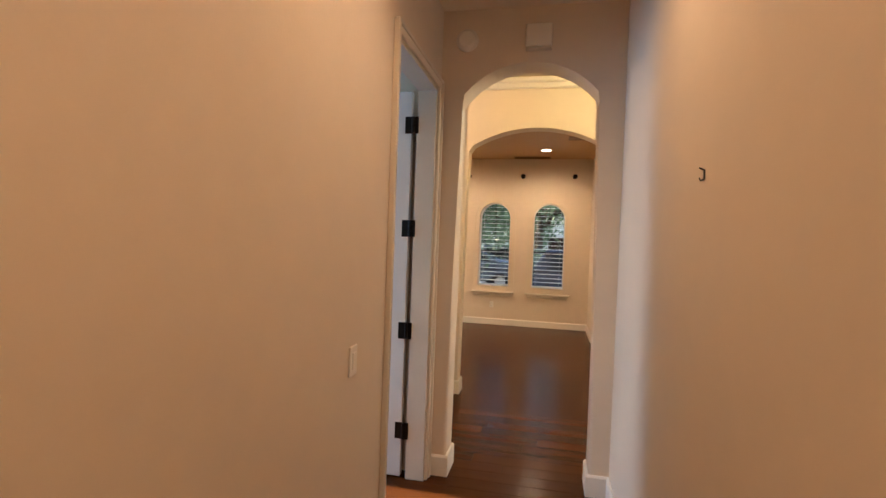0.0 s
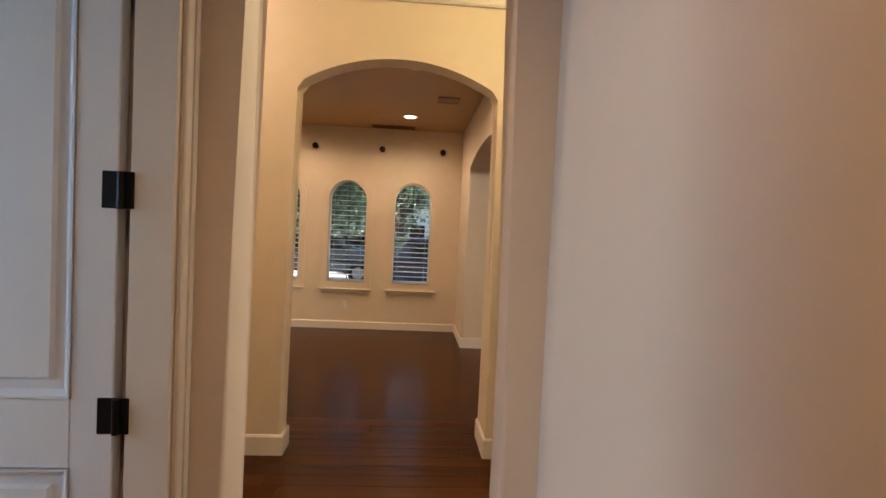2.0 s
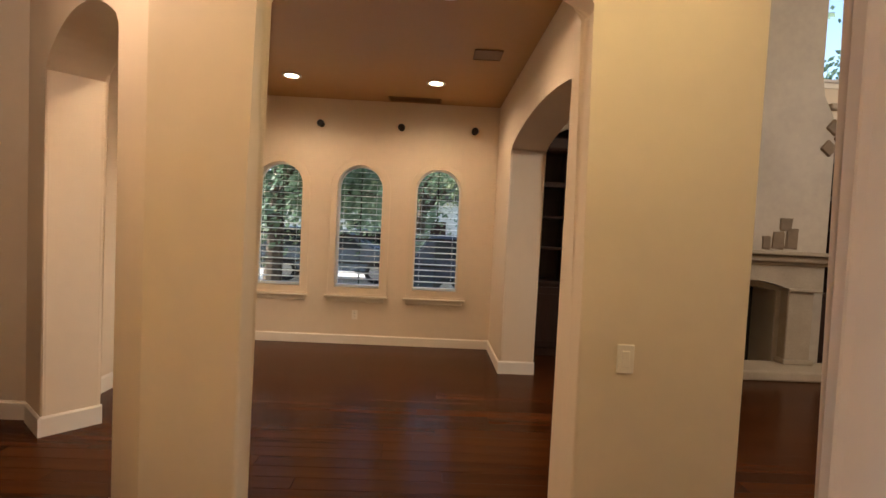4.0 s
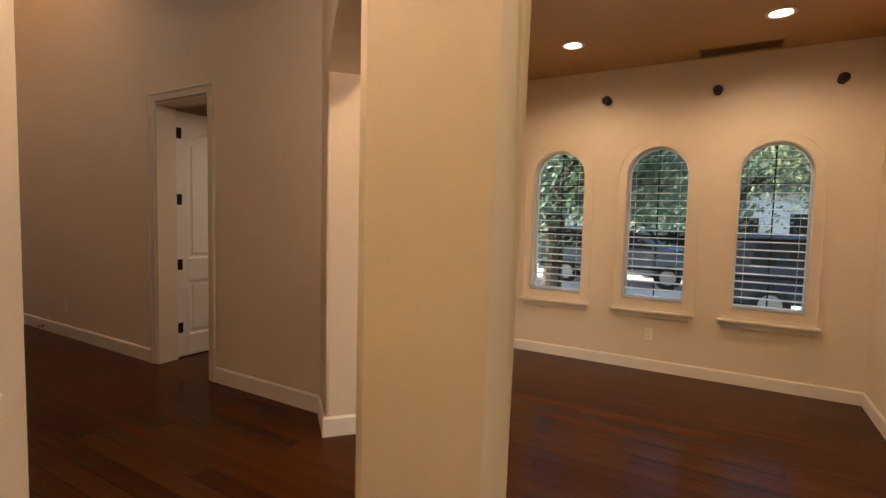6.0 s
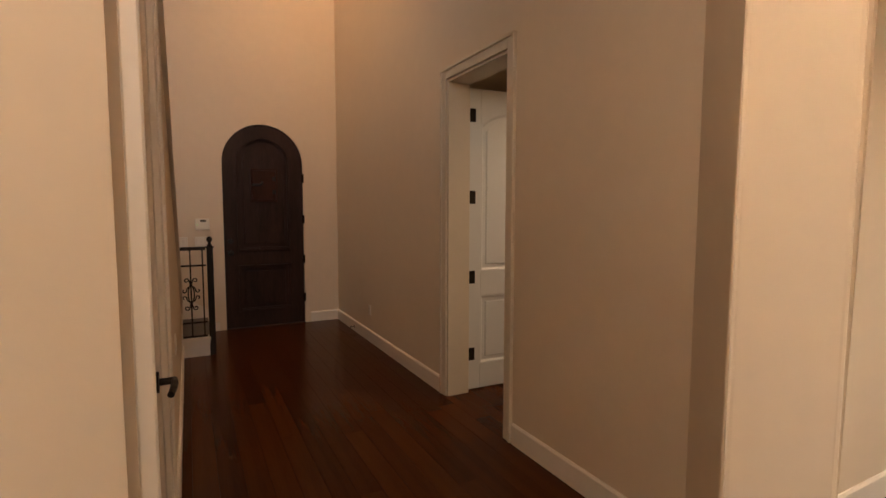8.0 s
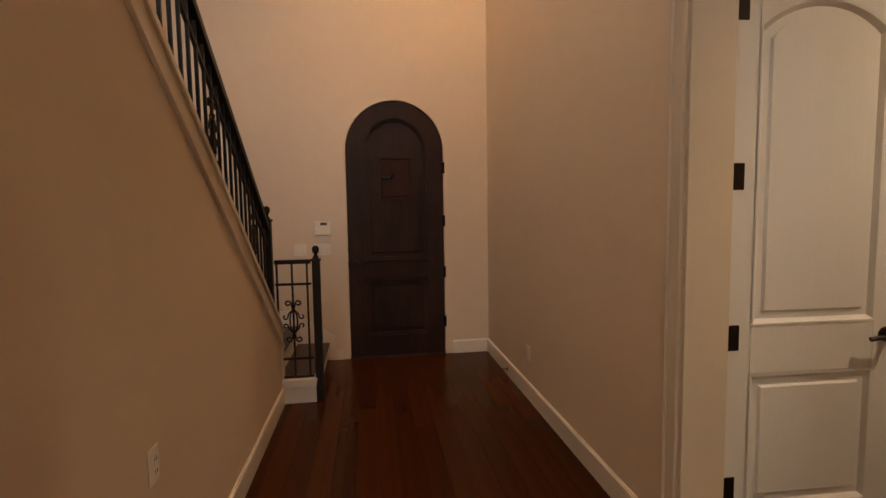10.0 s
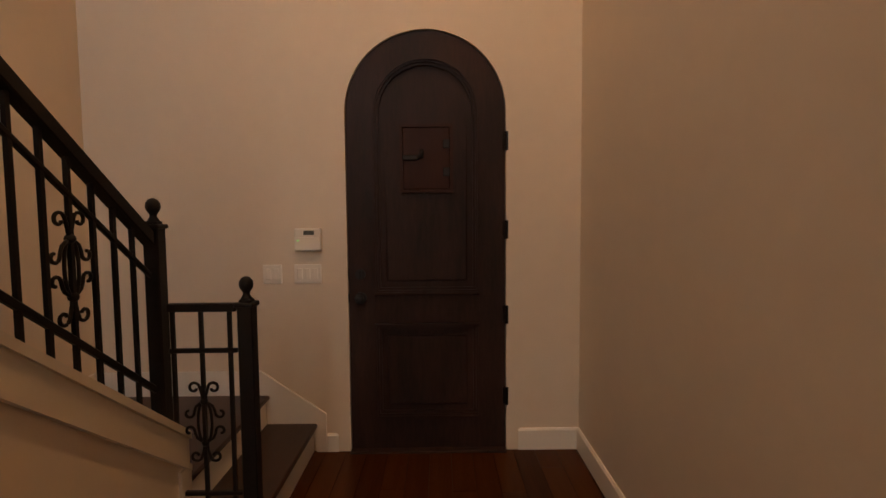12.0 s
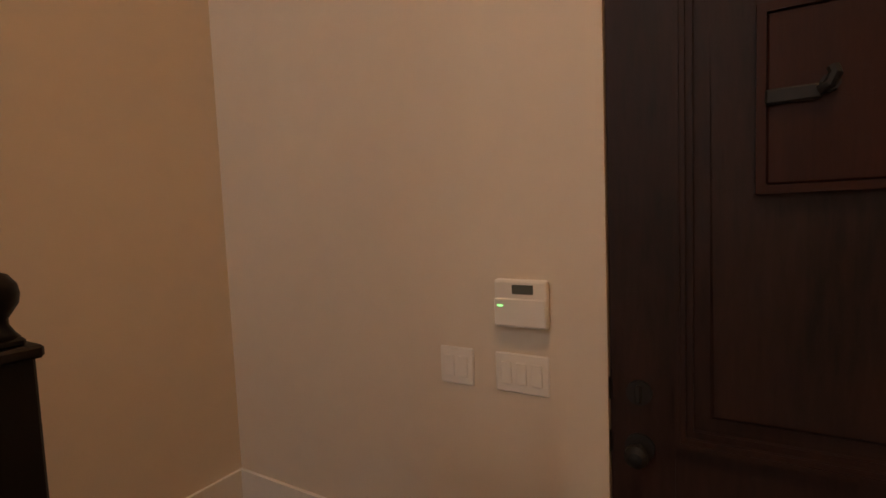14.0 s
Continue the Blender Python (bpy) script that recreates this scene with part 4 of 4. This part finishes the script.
part("shaft", rod(bmesh.new(), (0, 0, 0), (0, -0.040, 0), 0.005, 10), M_BRONZE, stop)
part("flange", rod(bmesh.new(), (0, 0, 0), (0, -0.005, 0), 0.016, 14), M_BRONZE, stop)
part("rubber_tip", rod(bmesh.new(), (0, -0.040, 0), (0, -0.052, 0), 0.009, 12), M_TYRE, stop)
# slim bolt on the closet door
bolt = empty("door_bolt", pose(CL1 - 0.160, SY - 0.0125, 1.525), "slim dark metal bolt on the closet door edge", "bolt")
part("plate", box(bmesh.new(), -0.007, 0.007, 0.0, 0.003, -0.048, 0.048, 0.001), M_BRONZE, bolt)
part("pin", rod(bmesh.new(), (0, 0.005, -0.044), (0, 0.005, 0.044), 0.004, 10), M_BRONZE, bolt)
# sill of the niche
sill = empty("niche_sill", NB, "white painted projecting sill of the yellow niche", "sill")
part("board", box(bmesh.new(), 0.250, 1.36, -0.29, 0.068, 0.866, 0.892, 0.007), M_TRIM, sill)
part("bed_moulding", box(bmesh.new(), 0.262, 1.35, 0.0, 0.040, 0.832, 0.866, 0.008), M_TRIM, sill)
part("apron", box(bmesh.new(), 0.268, 1.34, 0.0, 0.018, 0.75, 0.834, 0.004), M_TRIM, sill)

# ---- living room ----
BR0, BR1, BY = 3.31, 5.25, 7.88
bm = bmesh.new()
fp_c = (BR0 + BR1) / 2
P = frame_at(0, BY, 0)
flare = [(BR1, 2.60), (BR1 + 0.02, 2.75), (BR1 - 0.05, 3.0), (BR1 - 0.16, 3.2), (BR1 - 0.20, 3.45), (BR1 - 0.20, TALL)]
pts = [(fp_c - 0.42, 0), (fp_c - 0.42, 0.93)] + arc(fp_c - 0.42, fp_c + 0.42, 0.93, 0.06, 10) + [(fp_c + 0.42, 0), (BR1, 0)] + flare
pts += [(2 * fp_c - u, z) for u, z in reversed(flare)] + [(BR0, 0)]
prism(bm, pts, P, LN - BY)
chim = tagged(part("chimney_breast", bm, M_STUCCO), "tall troweled stucco chimney breast with a few exposed stones", "chimney breast", "", "structure")
fire = empty("fireplace", pose(fp_c, BY, 0), "pale cast-stone fireplace with a mantel and raised hearth", "fireplace")
part("mantel_shelf", box(bmesh.new(), -1.04, 1.04, -0.30, 0.0, 1.36, 1.40, 0.008), M_STONE, fire, "pale cast-stone mantel shelf")
part("mantel_cove", box(bmesh.new(), -0.98, 0.98, -0.24, 0.0, 1.28, 1.36, 0.03, 3), M_STONE, fire)
part("mantel_bead", box(bmesh.new(), -0.92, 0.92, -0.18, 0.0, 1.245, 1.28, 0.008), M_STONE, fire)
part("frieze", prism(bmesh.new(), [(-0.84, 0.98), (-0.44, 0.98)] + arc(-0.44, 0.44, 0.98, 0.08, 12) + [(0.44, 0.98), (0.84, 0.98), (0.84, 1.245), (-0.84, 1.245)], Matrix.Translation((0, -0.15, 0)), 0.15), M_STONE, fire)
for s in (-1, 1):
    leg = part("pilaster", box(bmesh.new(), s * 0.62 - 0.15, s * 0.62 + 0.15, -0.13, 0.0, 0.16, 0.95, 0.01), M_STONE, fire)
    part("capital", box(bmesh.new(), s * 0.64 - 0.20, s * 0.64 + 0.20, -0.17, 0.0, 0.945, 0.985, 0.01), M_STONE, leg)
    part("plinth", box(bmesh.new(), s * 0.62 - 0.18, s * 0.62 + 0.18, -0.16, 0.0, 0.11, 0.165, 0.01), M_STONE, leg)
part("hearth", box(bmesh.new(), -1.15, 1.15, -0.48, 0.0, 0.0, 0.11, 0.02, 2), M_STONE, fire, "pale stone hearth slab")
part("firebox", boxes((-0.42, 0.42, 0.42, 0.46, 0.0, 1.0), (-0.46, -0.42, 0.02, 0.46, 0.0, 1.0), (0.42, 0.46, 0.02, 0.46, 0.0, 1.0)), M_SOOT, fire, "sooty black firebox")
for x, z, w, h in ((4.67, 1.42, 0.15, 0.20), (4.83, 1.42, 0.14, 0.24), (4.75, 1.64, 0.15, 0.15), (4.53, 1.42, 0.11, 0.14), (3.85, 1.45, 0.16, 0.16)):
    bm = box(bmesh.new(), x - w / 2, x + w / 2, BY - 0.012, BY + 0.03, z, z + h, 0.012)
    for v in bm.verts:
        v.co += Vector((random.uniform(-1, 1), 0, random.uniform(-1, 1))) * 0.012
    part("stone", bm, M_STONE_D, chim)


def bookcase(x0, x1):
    ob = empty("built_in_bookcase", pose(x0, 8.15, 0), "dark-stained built-in bookcase with empty shelves over cupboards", "bookcase", "built-in bookcases")
    w, d = x1 - x0, LN - 8.15
    part("back", boxes((0, w, d - 0.02, d, 0, 2.90)), M_CAB, ob)
    n = 3
    for k in range(n + 1):
        x = w * k / n
        part("upright", box(bmesh.new(), max(0, x - 0.035), min(w, x + 0.035), 0.0, d - 0.02, 0.90, 2.56, 0.003), M_CAB, ob)
    part("worktop", box(bmesh.new(), 0, w, -0.06, d, 0.86, 0.90, 0.006), M_CAB, ob)
    part("base", boxes((0, w, -0.03, d, 0.0, 0.86)), M_CAB, ob)
    part("cornice", box(bmesh.new(), 0, w, -0.05, d, 2.47, 2.62, 0.02), M_CAB, ob)
    part("fixed_shelf", box(bmesh.new(), 0, w, -0.012, d - 0.02, 2.03, 2.09, 0.004), M_CAB, ob)
    for k in range(n):
        a, b = w * k / n + 0.035, w * (k + 1) / n - 0.035
        for z in ((1.28, 1.66) if k % 2 == 0 else (1.20, 1.60)):
            part("shelf", box(bmesh.new(), a, b, 0.02, d - 0.02, z, z + 0.025, 0.003), M_CAB, ob)
        door = part("cupboard_door", box(bmesh.new(), a - 0.02, b + 0.02, -0.052, -0.03, 0.10, 0.83, 0.004), M_CAB, ob)
        part("panel", box(bmesh.new(), a + 0.05, b - 0.05, -0.060, -0.05, 0.18, 0.75, 0.006), M_CAB, door)
    return ob


bookcase(1.83, BR0 - 0.02)
bookcase(BR1 + 0.02, 6.30)
# stone arches over the bookcases
for a, b, nm in ((1.83, BR0, "stone_arch"), (BR1, 6.35, "stone_arch")):
    ob = empty(nm, pose(0, 8.02, 0), "cast-stone arch with brown stones over the bookcase", "stone arch", "stone arches")
    cur, up = arc(a, b, 2.50, 0.28, 12), arc(a, b, 2.74, 0.30, 12)
    for k in range(12):
        bm = prism(bmesh.new(), [cur[k], cur[k + 1], up[k + 1], up[k]], Matrix.Identity(4), 0.12, 0.006, range(4), 1)
        part("voussoir", bm, M_STONE, ob)
    part("spandrel", prism(bmesh.new(), up + [(b, 3.16), (a, 3.16)], Matrix.Translation((0, 0.03, 0)), 0.55), M_WALL, ob, "cream plaster over the arch")
    part("ledge", box(bmesh.new(), a, b, -0.05, 0.10, 3.09, 3.16, 0.015), M_STONE, ob)
for k in range(3):
    bm = box(bmesh.new(), -0.075, 0.075, 0.0, 0.05, -0.075, 0.075, 0.015)
    bm.transform(Matrix.Translation((BR1 - 0.02 + 0.10 * (k % 2) - 0.05 * (k // 2), BY - 0.02, 2.80 - 0.12 * k + 0.05)) @ Matrix.Rotation(radians(40), 4, "Y"))
    part("stone", bm, M_STONE_D, chim)

# ---- outside ----
GZ = -0.35
structure("ground", boxes((-300, 300, -300, 300, GZ - 0.1, GZ)), M_GRASS, "patchy lawn and leaf litter in front of the house", "ground")
structure("road", boxes((-150, 150, 16.5, 24, GZ, GZ + 0.006)), M_DRIVE, "pale concrete street", "road")
structure("driveway", boxes((-5, 8, 11.5, 16.5, GZ, GZ + 0.005)), M_DRIVE, "pale concrete driveway", "driveway")


def tree(x, y, h, spread, leaf, count, seed, clear=0.35):
    rnd = random.Random(seed)
    ob = empty("tree", pose(x, y, GZ), "leafy broad-crowned street tree with gaps in its crown", "tree", "trees in front of the house")
    bm = bmesh.new()
    rod(bm, (0, 0, 0), (0.1, 0.05, h * 0.5), 0.22, 10, 0.14)
    tips = []
    for k in range(9):
        a = rnd.uniform(0, 2 * math.pi)
        z0 = h * rnd.uniform(clear, 0.55)
        tip = Vector((math.cos(a) * spread * rnd.uniform(0.5, 0.9), math.sin(a) * spread * rnd.uniform(0.5, 0.9), h * rnd.uniform(clear + 0.05, 0.95)))
        mid = Vector((0.08, 0.04, z0)).lerp(tip, 0.5) + Vector((0, 0, 0.3))
        rod(bm, (0.05, 0.03, z0), mid, 0.09, 7, 0.06)
        rod(bm, mid, tip, 0.06, 6, 0.015)
        tips += [mid, tip, mid.lerp(tip, 0.5)]
    part("trunk", bm, M_BARK, ob)
    verts, faces = [], []
    for i in range(count):
        c = rnd.choice(tips)
        p = c + Vector((rnd.gauss(0, spread * 0.20), rnd.gauss(0, spread * 0.20), rnd.gauss(0, h * 0.07)))
        s = rnd.uniform(0.06, 0.13)
        n = Vector((rnd.gauss(0, 1), rnd.gauss(0, 1), rnd.gauss(0, 1))).normalized()
        u = n.orthogonal().normalized() * s
        v = n.cross(u) * 0.6
        b = len(verts)
        verts += [p - u, p - v * 0.9, p + u, p + v * 0.9]
        faces.append((b, b + 1, b + 2, b + 3))
    me = bpy.data.meshes.new("crown")
    me.from_pydata([tuple(q) for q in verts], [], faces)
    me.materials.append(leaf)
    new("crown", me).parent = ob


for x, y, h, sp, lf, cnt, sd, cl in ((-2.9, 13.4, 6.0, 2.6, M_LEAF, 6000, 1, 0.22), (2.6, 17.5, 6.5, 3.0, M_LEAF2, 6000, 2, 0.18), (5.2, 13.6, 6.5, 2.8, M_LEAF, 6000, 3, 0.22), (-6.5, 16.0, 7, 3.2, M_LEAF2, 8000, 4, 0.18),
                                     (9.5, 16.5, 8, 3.2, M_LEAF, 6000, 5, 0.3), (-2.0, 26, 9, 5, M_LEAF2, 5500, 6, 0.15), (6.5, 27, 10, 5, M_LEAF, 5500, 7, 0.15), (-11, 26, 10, 5, M_LEAF, 5000, 8, 0.15),
                                     (0.2, 20.5, 6.5, 3.0, M_LEAF, 4500, 9, 0.2)):
    tree(x, y, h, sp, lf, cnt, sd, cl)


def car(x, y, rz, paint, label):
    ob = empty("parked_car", pose(x, y, GZ + 0.006, 0, 0, rz), label, "car", "parked cars")
    prof = [(-2.2, 0.35), (2.2, 0.35), (2.25, 0.75), (2.05, 0.95), (1.15, 1.05), (0.55, 1.62), (-1.75, 1.66), (-2.2, 1.05)]
    part("body", prism(bmesh.new(), prof, Matrix.Translation((0, -0.9, 0)), 1.8, 0.07, range(8), 2), paint, ob)
    for s in (-1, 1):
        part("side_window", prism(bmesh.new(), [(-1.7, 1.08), (0.95, 1.08), (0.50, 1.52), (-1.6, 1.56)], Matrix.Translation((0, s * 0.895 - 0.01, 0)), 0.02), M_TINT, ob)
        for wx in (-1.35, 1.35):
            w = part("wheel", rod(bmesh.new(), (wx, s * 0.92, 0.33), (wx, s * 0.70, 0.33), 0.33, 20), M_TYRE, ob)
            part("rim", rod(bmesh.new(), (wx, s * 0.93, 0.33), (wx, s * 0.90, 0.33), 0.20, 16), M_RIM, w)
        part("headlight", box(bmesh.new(), 2.15, 2.24, s * 0.72 - 0.14, s * 0.72 + 0.14, 0.72, 0.88, 0.02), M_RIM, ob)


car(2.2, 15.0, 12, M_CAR, "dark sport utility car parked on the driveway")
car(-2.4, 18.2, 3, M_CAR2, "blue-grey car parked at the street")
car(-0.6, 21.5, 15, M_CAR2, "blue-grey car standing on the pale street")
house = empty("house", pose(0, 34, GZ), "pale neighbouring house across the street", "house")
part("wall", boxes((-9, 8, 0, 7, 0, 3.6)), M_HOUSE, house)
part("roof", prism(bmesh.new(), [(-9.6, 3.5), (8.6, 3.5), (5.5, 6.4), (-6.5, 6.4)], Matrix.Translation((0, -0.5, 0)), 8), M_ROOF, house)
for x in (-7, -4.2, -1.5, 3.5, 6):
    w = part("window", boxes((x - 0.55, x + 0.55, -0.03, 0.02, 1.0, 2.4)), M_TINT, house)
    part("frame", boxes((x - 0.65, x + 0.65, -0.05, -0.035, 2.4, 2.52), (x - 0.65, x + 0.65, -0.05, -0.035, 0.88, 1.0)), M_HOUSE, w)
part("door", boxes((0.6, 1.6, -0.04, 0.02, 0.1, 2.2)), M_DARK, house)

# ---- floor planks ----
floor = structure("floor", boxes((-7.6, 7.7, 2.6, 9.4, -0.2, -0.012), (-3.2, 7.7, -2.2, 2.6, -0.2, -0.012)), M_GAP, "dark reddish-brown hardwood plank floor", "floor")
PW = 0.127
unit = bmesh.new()
box(unit, -0.5, 0.5, -PW / 2 + 0.001, PW / 2 - 0.001, -0.012, 0.0)
pm = bpy.data.meshes.new("plank")
unit.to_mesh(pm)
unit.free()
pm.materials.append(M_PLANK)
rnd = random.Random(5)
rest = bmesh.new()
made = 0
y = -2.1
while y < 9.3:
    x = -7.56 if y > 2.7 else -3.15
    first = True
    while x < 7.6:
        ln = min(rnd.uniform(0.4, 2.0) if first else rnd.uniform(1.1, 2.2), 7.65 - x)
        first = False
        cx = x + ln / 2
        near = (-7.3 < cx < -1.2 and SY - 0.1 < y < NY + 0.1) or (-2.1 < cx < 1.5 and 4.6 < y < 7.6) or (-0.6 < cx < 1.6 and 2.4 < y < 4.6)
        if near and made < 300:
            ob = new("plank", pm)
            ob.location, ob.scale = (cx, y, 0), (ln - 0.002, 1, 1)
            ob.parent = floor
            made += 1
        else:
            x0, x1 = x + 0.001, x + ln - 0.001
            vs = [rest.verts.new(q) for q in ((x0, y - PW / 2 + 0.001, 0), (x1, y - PW / 2 + 0.001, 0), (x1, y + PW / 2 - 0.001, 0), (x0, y + PW / 2 - 0.001, 0))]
            rest.faces.new(vs)
        x += ln
    y += PW
tagged(part("planks", rest, M_PLANK, floor), kind="stuff")
